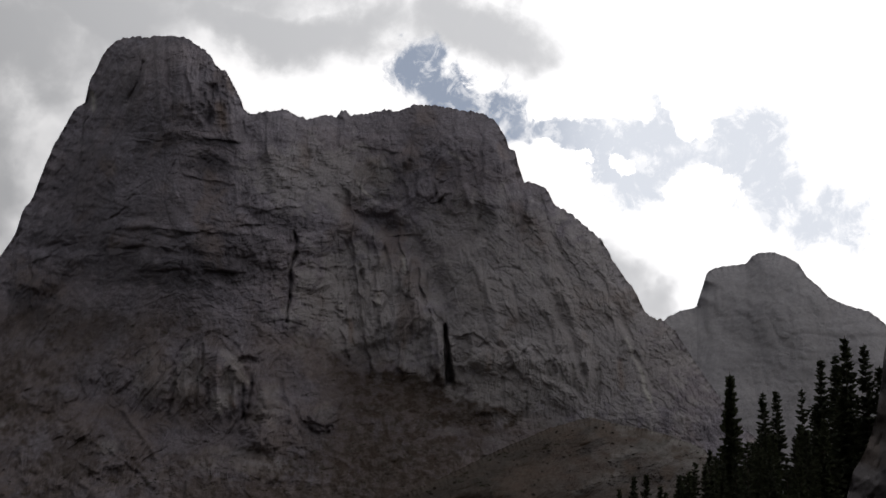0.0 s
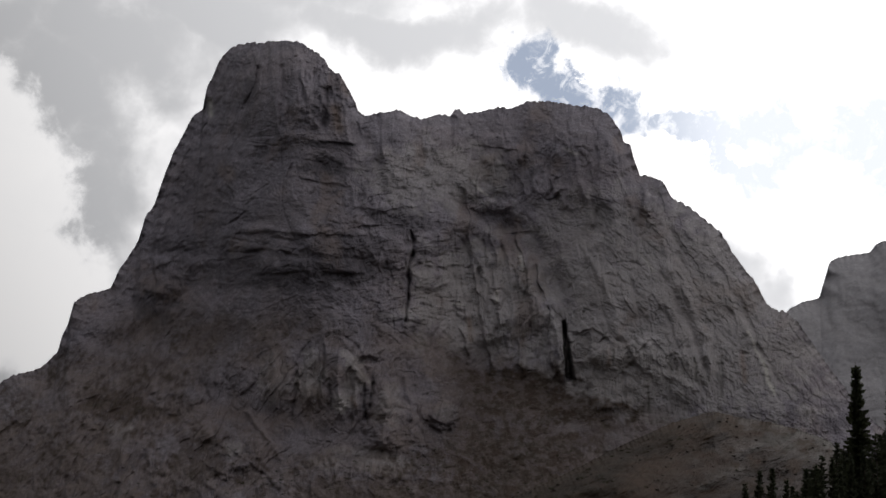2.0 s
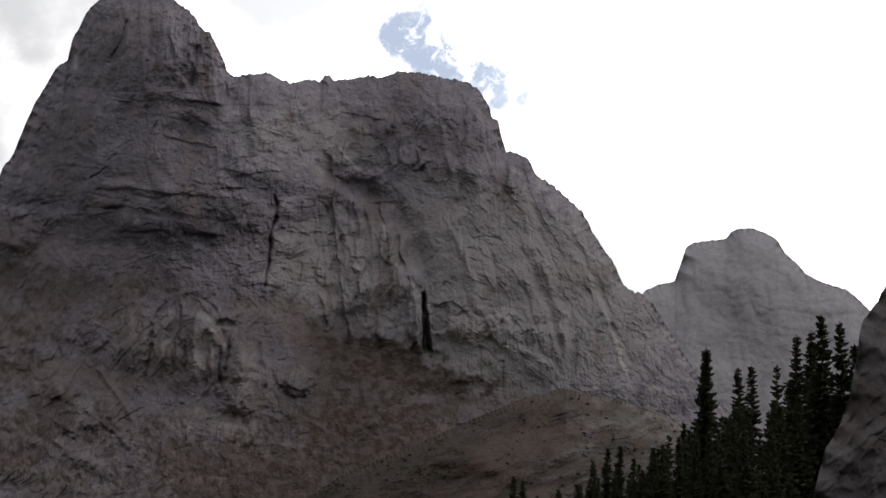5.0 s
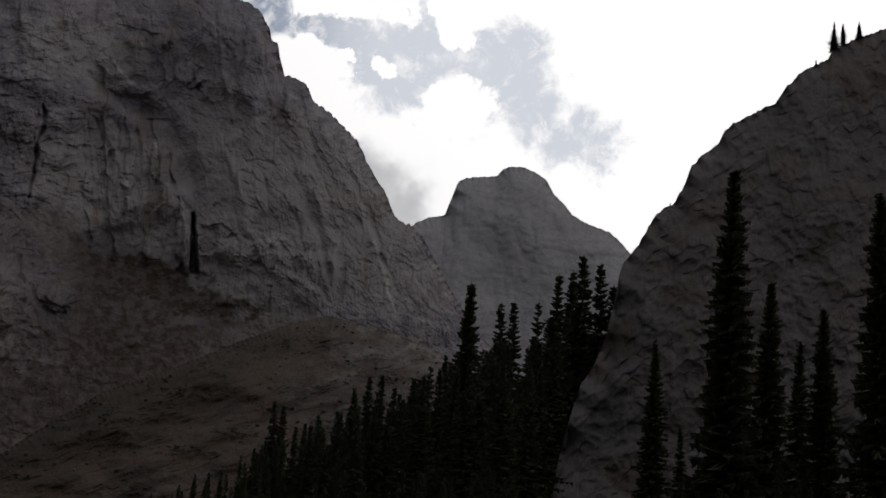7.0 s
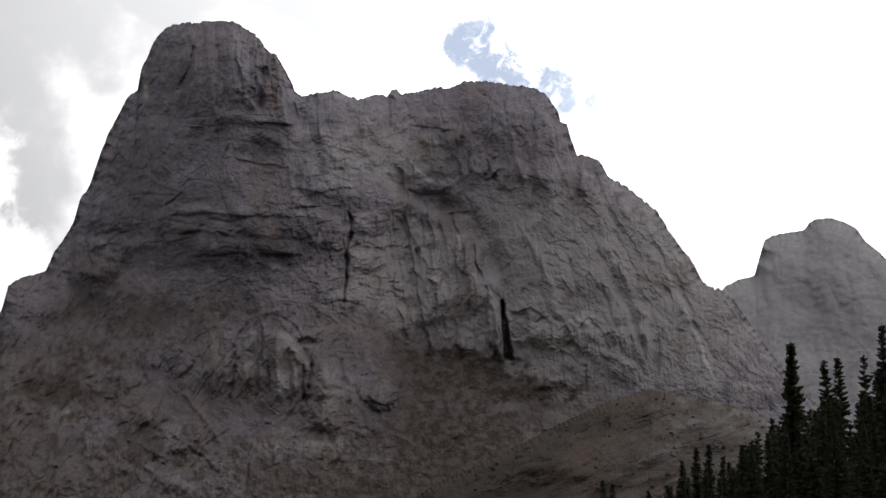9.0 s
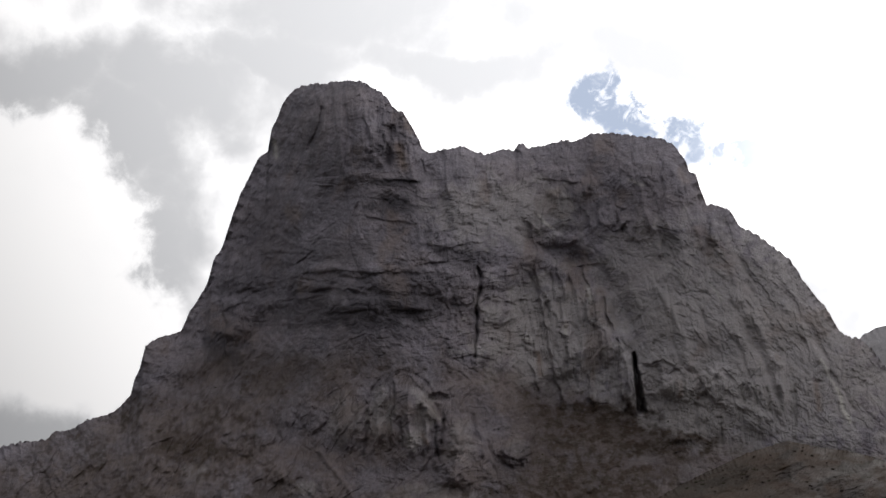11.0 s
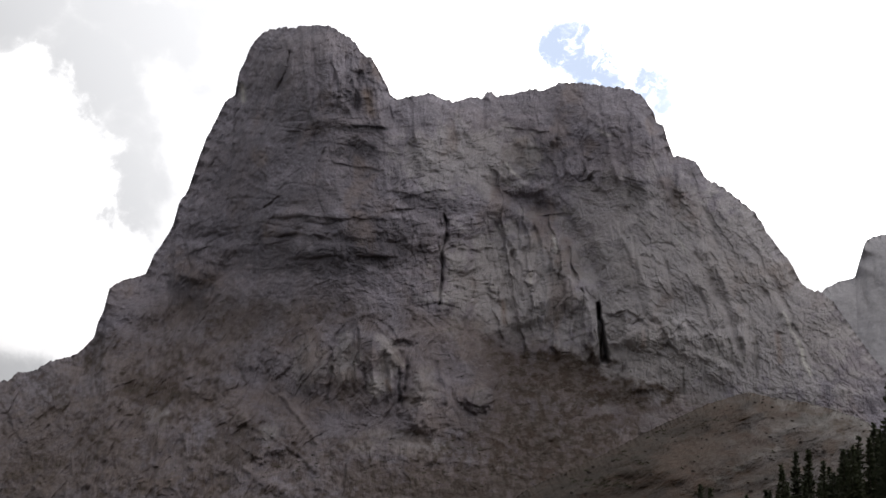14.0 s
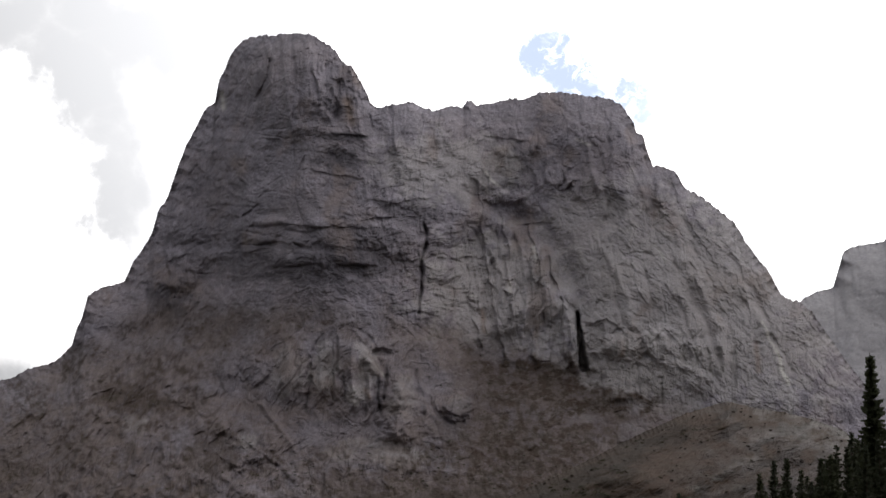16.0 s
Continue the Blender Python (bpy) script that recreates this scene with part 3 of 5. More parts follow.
    p += 7 * fbm(wx / 130, wz / 100, 3, 1)
    low = 1 - cliff
    sx = X + 3 * fbm(X / 60, Z / 60, 2, 35)
    sz = Z + 3 * fbm(X / 60, Z / 60, 2, 36)
    # great slabs, split upright, and the facets of the broken rock
    h, e = blocks((sx + 0.1 * sz) / 34, sz / 60, 3, 1.0)
    p -= (0.3 + 0.9 * cliff) * h * step(e, 0.0, 0.10)
    h, e = blocks((sx - 0.06 * sz) / 12, sz / 26, 4, 1.2)
    p -= cliff * 0.6 * h * step(e, 0.0, 0.12)
    h, e = blocks((sx + 0.1 * sz) / 4.6, sz / 7.5, 5, 1.2)
    p -= 0.42 * h * step(e, 0.0, 0.15)
    calm = (1 - 0.25 * low * step(X, -110, -40)) * (1 - 0.25 * step(X, -60, 60))
    outcrop = step(1.0 - np.hypot((X + 135) / 125, (Z - 214) / 56), 0, 0.4)
    calm = 0.85 * calm * (1 - 0.45 * outcrop)
    p -= (1.6 + 2.4 * cliff) * facets(sx / 38, sz / 56, 101, 0.12)
    p -= (1.2 + 0.6 * cliff) * calm * facets((sx + 0.15 * sz) / 14, sz / 24, 102, -0.06)
    p -= 1.25 * calm * facets((sx - 0.1 * sz) / 7.0, sz / 8.5, 103, 0.2)
    p -= 0.8 * calm * facets(sx / 3.2, sz / 3.6, 104, -0.3)
    p -= 0.36 * calm * facets(sx / 1.8, sz / 2.0, 106, 0.5)
    # beds: level and undercut on the western walls, dipping east beyond the central pillars
    dip = wz + 0.5 * np.log1p(np.exp(np.clip((X - 40) / 30, -20, 20))) * 30
    west = step(-X, 10, 90)
    for thick, out, seed in ((26.0, 1.3, 7), (9.0, 0.75, 17), (3.8, 0.42, 27)):
        bed = (dip + 5 * fbm(X / 120, Z / 120, 2, 8 + seed)) / thick + 0.25 * perlin(X / (2.5 * thick), Z / (4 * thick), 6 + seed)
        tooth = bed - np.floor(bed)
        strong = step(perlin(X / (3 * thick), np.floor(bed) * 3.7, seed), -0.15, 0.5) * (0.6 + 0.4 * west)
        p += cliff * strong * out * (np.minimum(tooth / 0.82, (1 - tooth) / 0.18) - 0.5)
    p -= cliff * calm * 1.3 * (ridged(wx / 13, dip / 6.0, 3, 57, 0.6) - 0.5)
    # crinkled rock
    p -= 1.5 * calm * (ridged(wx / 20, wz / 19, 4, 50, 0.62) - 0.5)
    p -= 0.8 * calm * (ridged((wx + 0.5 * wz) / 6.5, (wz - 0.5 * wx) / 5.0, 3, 52, 0.65) - 0.5)
    # upright flutes on the summit tower, the central pillars and the eastern foot
    tower = step(1.0 - np.hypot((X + 190) / 75, (Z - 475) / 52), 0, 0.5)
    pillars = step(1.0 - np.hypot((X - 0) / 52, (Z - 295) / 55), 0, 0.5)
    base = step(1.0 - np.hypot((X - 125) / 95, (Z - 235) / 42), 0, 0.5)
    flute = cliff * np.maximum(np.maximum(tower, pillars), 0.8 * base)
    p -= flute * 2.6 * (ridged((sx + 0.12 * sz) / 13, sz / 60, 2, 14) - 0.5)
    p -= flute * 1.2 * (ridged((sx - 0.05 * sz) / 5.0, sz / 26, 2, 15) - 0.5)
    # slanting slabs of the lower slopes
    sl = step(-X, 20, 170)
    h, e = blocks((wx - 0.5 * wz) / 13, (wz + 0.5 * wx) / 34, 8, 1.3)
    p -= low * sl * 1.8 * h * step(e, 0.0, 0.2)
    p -= low * sl * 2.0 * facets((sx - 0.5 * sz) / 10, (sz + 0.5 * sx) / 24, 105, 0.1)
    p -= low * sl * 2.2 * (ridged((wx - 0.45 * wz) / 9, (wz + 0.45 * wx) / 34, 3, 71) - 0.5)
    h, e = blocks((wx + 0.5 * wz) / 16, (wz - 0.3 * wx) / 10, 9, 1.2)
    p -= low * (1 - sl) * 0.6 * h * step(e, 0.0, 0.2)
    p -= low * (1 - sl) * 0.8 * (ridged((wx + 0.6 * wz) / 12, (wz - 0.3 * wx) / 8, 4, 73, 0.65) - 0.5)
    f.marks["earth"] = low * (0.5 + 0.45 * step(fbm(X / 30, Z / 22, 5, 80, 0.7), -0.3, 0.5)) * (0.55 + 0.45 * step(fbm(X / 5, Z / 5, 3, 81), -0.4, 0.4))
    f.marks["rust"] = np.maximum(step(fbm(X / 40, Z / 55, 4, 90), 0.25, 0.8) * 0.5, low * step(fbm(X / 34, Z / 30, 4, 92), -0.5, 0.5) * 0.55)
    # aretes and open corners: line, breadth of the face beside it, and how far it stands out
    for line, wide, out in (
        ([(-208, 497), (-210, 474), (-219, 452)], 12, 4),
        ([(-196, 505), (-197, 469), (-190, 442)], 14, 3),
        ([(-171, 490), (-168, 442)], 20, 4),
        ([(-151, 495), (-147, 438)], 16, 3),
        ([(-231, 499), (-237, 469), (-244, 439)], 14, 3),
        ([(-131, 470), (-126, 438)], -10, 3),
        ([(-222, 420), (-224, 381), (-218, 362)], 25, 4),
        ([(-247, 414), (-260, 366), (-267, 332)], 25, 4),
        ([(-272, 395), (-287, 346), (-302, 304)], 18, 3),
        ([(-280, 318), (-273, 278)], 22, 4.5),
        ([(-102, 431), (-105, 397), (-113, 372)], 22, 3),
        ([(-137, 386), (-144, 348)], 24, 2.5),
        ([(-175, 420), (-178, 381)], 20, 2.5),
        ([(-76, 373), (-75, 349), (-77, 316), (-77, 275)], 38, 3),
        ([(-99, 351), (-100, 316), (-101, 283)], 20, 2),
        ([(-122, 348), (-125, 311)], 16, 2),
        ([(-54, 368), (-50, 326), (-52, 284)], 18, 2),
        ([(-30, 383), (-28, 340), (-21, 303), (-15, 276), (-11, 239)], 20, 6),
        ([(-15, 359), (-8, 326), (-3, 294), (-4, 258)], 16, 5),
        ([(10, 350), (14, 327), (20, 294), (13, 258), (11, 240)], 18, 6),
        ([(22, 327), (31, 299), (36, 267), (38, 240)], 14, 5),
        ([(-41, 317), (-34, 275), (-29, 248)], 12, 3),
        ([(-20, 417), (-22, 383)], 15, 3),
        ([(12, 422), (14, 384)], 20, 4),
        ([(37, 439), (39, 384)], 22, 4),
        ([(55, 432), (53, 374)], 15, 3),
        ([(71, 447), (76, 351)], 25, 5),
        ([(92, 428), (87, 356)], 20, 4),
        ([(105, 399), (112, 375), (127, 342), (149, 296)], 25, 5),
        ([(123, 390), (134, 356), (158, 315), (179, 274)], 25, 5),
        ([(82, 342), (96, 305), (104, 277)], 25, 4),
        ([(109, 342), (120, 305), (133, 264)], 25, 4),
        ([(145, 366), (167, 329), (188, 288), (200, 261)], 20, 4),
        ([(60, 332), (64, 295), (69, 277)], 25, 3),
        ([(82, 263), (83, 241)], 12, 3),
        ([(104, 268), (104, 241)], 18, 5),
        ([(132, 260), (134, 237)], 8, 3),
        ([(148, 260), (151, 235)], 10, 3),
        ([(112, 237), (113, 208)], 18, 3),
        ([(170, 260), (173, 220)], 16, 3),
        ([(189, 252), (190, 216)], 14, 3),
        ([(-140, 260), (-144, 237), (-145, 201)], 12, 4.5),
        ([(-164, 237), (-163, 201)], 16, 4.5),
        ([(-185, 250), (-185, 214)], 18, 4),
        ([(-126, 256), (-128, 228), (-134, 201)], 12, 3),
        ([(-122, 253), (-113, 238), (-103, 225)], -16, 4),
        ([(-99, 229), (-106, 195)], 14, 4.5),
        ([(-72, 216), (-67, 202), (-60, 176)], -16, 4.5),
        ([(-46, 216), (-50, 194)], 14, 3.5),
        ([(-230, 254), (-232, 218)], 14, 3),
        ([(-208, 250), (-215, 227)], 12, 3),
        ([(-32, 216), (-30, 197)], -14, 3),
    ):
        f.corner(line, wide, (1.3 if line[0][0] < 45 else 0.42) * out)
    # roofs: line, height of the bulge above it, overhang
    for line, tall, out in (
        ([(-211, 332), (-194, 334), (-180, 334), (-169, 331)], 14, 3.5),
        ([(-143, 316), (-118, 316)], 12, 3),
        ([(-230, 353), (-216, 360)], 9, 3),
        ([(-126, 353), (-104, 356), (-81, 358)], 13, 3),
        ([(-208, 423), (-194, 422)], 8, 3),
        ([(-152, 427), (-124, 426)], 10, 3),
        ([(-172, 396), (-128, 388)], 14, 2),
        ([(-218, 347), (-186, 350), (-163, 347), (-126, 348)], 9, 2.2),
        ([(1, 352), (24, 354)], 8, 2.2),
        ([(56, 268), (70, 276), (84, 264)], 10, 1.6),
        ([(105, 257), (115, 268), (127, 257)], 10, 1.6),
        ([(-235, 325), (-203, 328)], 8, 2),
        ([(-71, 326), (-53, 322), (-35, 325)], 10, 2),
        ([(37, 381), (43, 389)], 7, 4),
        ([(-267, 323), (-280, 317)], 8, 3),
        ([(-198, 314), (-161, 317)], 12, 2),
        ([(-127, 372), (-99, 369), (-72, 373)], 16, 2),
        ([(-27, 426), (5, 422)], 14, 2),
        ([(-105, 411), (-73, 402)], 12, 1.6),
    ):
        f.roof(line, tall, 1.2 * out)
    # rounded blocks of the lower buttress
    f.boss(-175, 231, 17, 27, 3.6, 0.55)
    f.boss(-85, 190, 21, 22, 4.2, 0.6)
    f.boss(-50, 205, 15, 13, 3.6, 0.6)
    f.boss(-229, 235, 15, 20, 3.0, 0.55)
    f.boss(-206, 234, 10, 19, 2.4, 0.6)
    f.boss(-212, 177, 15, 12, 3.0, 0.6)
    f.boss(-292, 171, 22, 17, 3.0, 0.5)
    f.boss(-322, 161, 18, 18, 3.0, 0.5)
    f.boss(-264, 162, 16, 18, 3.0, 0.5)
    f.boss(-190, 176, 13, 14, 2.4, 0.6)
    f.boss(-10, 206, 14, 9, 1.8, 0.5)
    f.boss(-92, 158, 40, 9, 2.4, 0.5)
    f.boss(-184.5, 462.4, 65.3, 65.3, 20.0, 0.0)
    f.boss(-165.2, 341.2, 78.4, 56.6, 14.0, 0.0)
    f.boss(-57.2, 409.0, 56.6, 39.2, -13.0, 0.0)
    f.boss(63.9, 404.9, 50.1, 56.6, 9.0, 0.1)
    f.crack([(-29.1, 375.5), (14.2, 347.5), (39.2, 310.3), (50.7, 278.4)], 11.3, 15.0)
    f.boss(118.1, 243.1, 65.3, 41.4, 8.0, 0.0)
    f.boss(5.7, 291.4, 39.2, 52.3, 12.0, 0.0)
    f.boss(-133.3, 226.0, 87.1, 78.4, 7.0, 0.0)
    f.crack([(-117.9, 432.9), (-100.3, 389.4), (-88.1, 360.8)], 9.6, 9.0)
    f.crack([(-250.5, 307.2), (-280.4, 274.3), (-310.3, 246.1)], 11.3, 9.0)
    f.crack([(-75.5, 231.3), (-53.0, 213.7)], 8.7, 6.0)
    f.crack([(-208.1, 489.8), (-209.9, 477.4), (-213.1, 467.4), (-218.1, 453.3)], 2.6, 12.2)
    f.crack([(-169.3, 487.4), (-169.9, 472.5), (-167.4, 457.6), (-165.0, 442.6)], 2.2, 7.7)
    f.boss(-146.7, 457.5, 17.4, 26.1, -7.0, 0.4)
    f.crack([(-147.8, 485.1), (-149.9, 462.5), (-150.7, 437.8)], 3.0, 8.0)
    f.crack([(-228.5, 489.8), (-228.9, 462.3), (-231.3, 437.3)], 2.6, 7.0)
    f.crack([(-187.9, 492.5), (-185.6, 462.5), (-187.3, 440.1)], 2.2, 6.0)
    f.crack([(-162.2, 490.0), (-160.1, 462.5)], 1.7, 5.0)
    # gash, recess and turned-away flank: their shade painted in as dark tone
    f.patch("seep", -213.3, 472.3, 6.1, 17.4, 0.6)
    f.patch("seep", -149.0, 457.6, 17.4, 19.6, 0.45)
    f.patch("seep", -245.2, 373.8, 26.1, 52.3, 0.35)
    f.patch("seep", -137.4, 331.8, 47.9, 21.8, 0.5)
    f.crack([(-236.1, 496.4), (-242.2, 478.3), (-245.7, 458.2)], 2.2, 5.6)
    f.mark("fresh", [(-246.8, 462.2), (-244.6, 447.2)], 1.7, 0.9)
    f.ledge([(-203.4, 462.3), (-221.5, 448.2), (-235.0, 436.4), (-245.9, 423.5)], 3.5, 2.2)
    f.crack([(-248.3, 440.2), (-251.8, 435.4)], 1.3, 7.7)
    f.crack([(-209.4, 424.7), (-201.5, 423.7), (-188.3, 422.3)], 1.3, 5.6)
    f.crack([(-211.2, 429.1), (-192.4, 430.6)], 1.3, 3.4)
    # dark roof under the tower, its shade painted on
    f.patch("seep", -140.8, 424.1, 21.8, 4.4, 0.8)
    f.crack([(-122.9, 441.4), (-119.8, 430.1)], 1.7, 5.6)
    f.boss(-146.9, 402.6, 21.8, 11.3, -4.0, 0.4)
    # the hollow above, painted dark to deepen its shade
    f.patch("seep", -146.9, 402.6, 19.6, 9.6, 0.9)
    f.boss(-240.9, 376.3, 17.4, 20.0, 4.0, 0.2)
    f.crack([(-222.0, 355.7), (-214.8, 361.1), (-211.4, 364.4)], 1.7, 6.7)
    f.crack([(-210.7, 370.9), (-205.6, 376.2)], 1.7, 6.7)
    f.crack([(-208.4, 378.4), (-194.1, 388.6)], 1.3, 4.5)
    f.crack([(-179.1, 395.2), (-174.6, 407.4)], 1.3, 5.6)
    f.ledge([(-183.4, 437.5), (-164.6, 435.4), (-145.6, 427.1), (-122.3, 425.7)], 3.0, 2.2)
    f.mark("rust", [(-142.0, 455.2), (-139.1, 437.8)], 5.2, 0.9)
    f.mark("rust", [(-138.2, 480.0), (-135.4, 467.4)], 3.5, 0.7)
    f.ledge([(-207.1, 354.0), (-193.5, 356.1), (-179.3, 349.5)], 2.6, 2.8)
    f.crack([(-186.0, 343.8), (-169.7, 341.6), (-159.9, 345.3)], 1.6, 4.3)
    f.crack([(-223.5, 331.2), (-206.0, 331.3), (-196.9, 333.6), (-183.2, 333.9), (-172.9, 330.5), (-168.4, 334.5)], 1.6, 5.0)
    f.crack([(-225.0, 343.0), (-206.4, 339.7), (-187.9, 338.4)], 1.6, 3.1)
    f.boss(-188.1, 341.0, 34.8, 8.7, -3.0, 0.4)
    f.ledge([(-274.6, 324.8), (-242.6, 328.5), (-205.8, 327.4), (-159.9, 326.0), (-114.3, 321.9)], 3.9, 2.8)
    # dark bands: wet streaks, with roof and flank shade painted in
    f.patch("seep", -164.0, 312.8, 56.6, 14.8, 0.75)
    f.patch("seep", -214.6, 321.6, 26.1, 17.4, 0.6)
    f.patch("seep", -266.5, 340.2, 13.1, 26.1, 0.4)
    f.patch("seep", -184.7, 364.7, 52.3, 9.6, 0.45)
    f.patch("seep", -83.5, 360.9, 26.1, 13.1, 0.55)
    f.crack([(-119.8, 354.7), (-114.7, 363.5)], 1.2, 3.1)
    f.crack([(-104.4, 355.0), (-99.3, 356.4), (-91.7, 356.9)], 1.6, 3.7)
    f.crack([(-165.4, 345.7), (-151.6, 346.8), (-140.3, 349.9)], 1.2, 2.5)
    f.boss(-99.5, 360.6, 17.4, 7.8, -3.0, 0.4)
    f.crack([(-136.7, 315.0), (-118.5, 315.2)], 1.2, 2.5)
    f.boss(-119.4, 341.5, 11.3, 13.1, 4.0, 0.5)
    f.crack([(-269.8, 321.1), (-261.0, 328.4), (-252.0, 331.8)], 1.6, 3.7)
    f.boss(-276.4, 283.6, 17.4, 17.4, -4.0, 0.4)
    # shade of this hollow painted into the rock
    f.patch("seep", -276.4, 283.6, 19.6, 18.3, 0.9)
    f.crack([(-257.7, 274.6), (-249.4, 290.9)], 1.6, 2.5)
    f.crack([(-76.3, 352.3), (-74.0, 344.3), (-74.0, 332.5), (-77.0, 320.9), (-76.3, 309.2), (-76.3, 297.6), (-77.0, 288.2), (-77.6, 277.6)], 1.7, 11.0)
    f.crack([(-98.2, 319.2), (-89.2, 319.3), (-80.1, 323.2), (-77.0, 318.4), (-69.0, 324.1), (-59.9, 325.5), (-50.7, 320.9), (-43.6, 318.8)], 1.4, 3.7)
    f.boss(-84.8, 322.1, 8.7, 3.5, 4.0, 0.5)
    f.crack([(-67.3, 354.6), (-62.5, 359.1)], 1.2, 3.1)
    f.crack([(-43.0, 333.7), (-42.5, 316.4)], 1.4, 4.3)
    f.crack([(-69.2, 337.2), (-60.2, 336.4), (-46.3, 328.1)], 1.2, 1.9)
    f.boss(-57.2, 309.4, 17.4, 9.6, 4.0, 0.5)
    f.boss(-96.5, 337.0, 18.3, 16.5, 3.0, 0.6)
    f.boss(-58.1, 339.7, 13.1, 12.2, 3.0, 0.6)
    f.crack([(-97.0, 274.2), (-81.2, 277.7), (-63.3, 274.6)], 1.6, 3.1)
    f.patch("seep", -94.9, 281.2, 8.7, 5.2, 0.8)
    f.crack([(-22.4, 318.0), (-19.9, 305.0), (-18.4, 286.6), (-15.1, 273.8)], 2.4, 6.2)
    f.crack([(-38.6, 347.9), (-33.1, 338.6), (-27.4, 328.4), (-18.2, 313.5)], 2.0, 4.3)
    f.crack([(-17.4, 343.5), (-15.7, 323.8)], 1.6, 3.7)
    f.crack([(-3.8, 344.5), (-0.8, 328.5), (-3.4, 309.9)], 2.0, 3.7)
    f.crack([(14.5, 333.3), (9.4, 319.3), (10.5, 305.4)], 1.6, 3.1)
    f.crack([(21.2, 328.8), (25.8, 310.2), (30.2, 295.5)], 1.6, 3.7)
    f.crack([(32.1, 311.1), (35.2, 296.4), (39.2, 287.4)], 1.6, 3.7)
    f.boss(14.5, 319.3, 6.1, 17.4, 6.0, 0.5)
    f.boss(-5.4, 298.3, 6.1, 12.2, 6.0, 0.5)
    f.boss(-32.3, 295.7, 9.6, 17.4, 4.0, 0.5)
    f.boss(25.8, 287.1, 6.1, 19.6, 4.0, 0.5)
    f.mark("fresh", [(12.1, 334.2), (14.0, 321.8)], 2.2, 0.8)
    f.mark("fresh", [(-6.5, 303.0), (-6.3, 293.6)], 1.7, 0.9)
    f.mark("fresh", [(-41.3, 292.3), (-32.3, 291.5)], 1.1, 0.8)
    f.mark("fresh", [(-27.0, 395.6), (-22.4, 387.9), (-15.5, 383.2)], 1.3, 0.8)
    f.mark("fresh", [(-30.8, 342.4), (-26.4, 341.5)], 1.3, 0.6)
    f.mark("rust", [(-27.7, 279.5), (-26.0, 263.7)], 2.6, 0.9)
    f.mark("rust", [(14.9, 271.1), (14.9, 250.7)], 3.0, 0.7)
    f.patch("rust", 3.1, 342.7, 13.1, 26.1, 0.5)
    f.crack([(-47.6, 268.0), (-38.6, 261.3)], 1.6, 3.1)
    f.crack([(-27.4, 273.6), (-24.7, 261.5)], 1.2, 3.7)
    f.crack([(-0.8, 268.5), (3.8, 250.5)], 1.2, 3.1)
    f.crack([(14.9, 268.7), (12.8, 248.3)], 1.2, 3.1)
    f.crack([(36.9, 290.0), (43.6, 282.7), (49.2, 275.5), (50.7, 260.1)], 1.7, 5.6)
    f.slot([(46.1, 278.3), (47.4, 262.8), (47.9, 249.3), (49.7, 233.1)], 8.0, 30.0)
    f.crack([(34.0, 290.9), (41.2, 283.7), (47.4, 276.5)], 1.6, 4.5)
    f.boss(60.4, 261.1, 10.5, 11.3, -4.0, 0.6)
    f.crack([(50.7, 271.1), (56.8, 268.3), (65.6, 273.0)], 1.2, 3.7)
    f.boss(41.3, 255.4, 8.7, 26.1, 5.0, 0.5)
    f.boss(109.4, 255.5, 11.3, 18.3, 7.0, 0.6)
    f.boss(85.4, 251.5, 17.4, 14.8, 4.0, 0.6)
    f.crack([(103.9, 266.1), (102.9, 246.4)], 1.6, 3.7)
    f.boss(78.9, 262.2, 5.7, 6.5, -3.0, 0.5)
    f.crack([(78.0, 256.0), (77.4, 246.0)], 1.2, 3.1)
    f.crack([(86.2, 257.0), (85.8, 247.2)], 1.2, 2.5)
    f.boss(131.2, 247.8, 5.7, 8.7, -4.0, 0.5)
    f.crack([(140.1, 252.4), (140.8, 238.8)], 1.2, 3.1)
    f.crack([(148.8, 252.4), (149.7, 233.7)], 2.0, 4.3)
    f.crack([(157.6, 252.6), (159.7, 234.7)], 2.0, 3.1)
    f.crack([(170.6, 252.8), (168.9, 222.4)], 2.4, 3.7)
    f.crack([(112.6, 227.7), (113.2, 208.6)], 1.7, 5.6)
    f.boss(87.3, 224.7, 37.0, 24.0, 2.0, 0.0)
    f.boss(130.8, 223.1, 28.3, 24.0, 2.0, 0.0)
    f.boss(78.4, 212.3, 39.2, 13.9, 6.0, 0.0)
    # eastern foot and pillars painted lighter to stand in for light on them
    f.patch("fresh", 105.0, 240.7, 65.3, 32.7, 0.42)
    f.patch("fresh", -23.5, 295.7, 56.6, 52.3, 0.36)
    f.patch("fresh", 79.1, 306.1, 69.7, 39.2, 0.22)
    # joints: water stains, with the shade inside the cracks painted along them
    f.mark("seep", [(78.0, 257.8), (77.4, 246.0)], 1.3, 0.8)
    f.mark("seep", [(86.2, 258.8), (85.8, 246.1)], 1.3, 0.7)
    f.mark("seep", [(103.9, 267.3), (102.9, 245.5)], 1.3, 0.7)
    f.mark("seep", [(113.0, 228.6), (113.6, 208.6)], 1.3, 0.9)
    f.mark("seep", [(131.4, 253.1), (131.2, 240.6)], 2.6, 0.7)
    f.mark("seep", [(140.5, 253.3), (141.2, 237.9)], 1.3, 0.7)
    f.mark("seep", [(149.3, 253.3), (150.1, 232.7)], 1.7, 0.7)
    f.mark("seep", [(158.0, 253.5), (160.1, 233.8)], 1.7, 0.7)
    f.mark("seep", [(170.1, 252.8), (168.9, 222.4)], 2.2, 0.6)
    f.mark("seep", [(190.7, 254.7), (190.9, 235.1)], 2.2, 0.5)
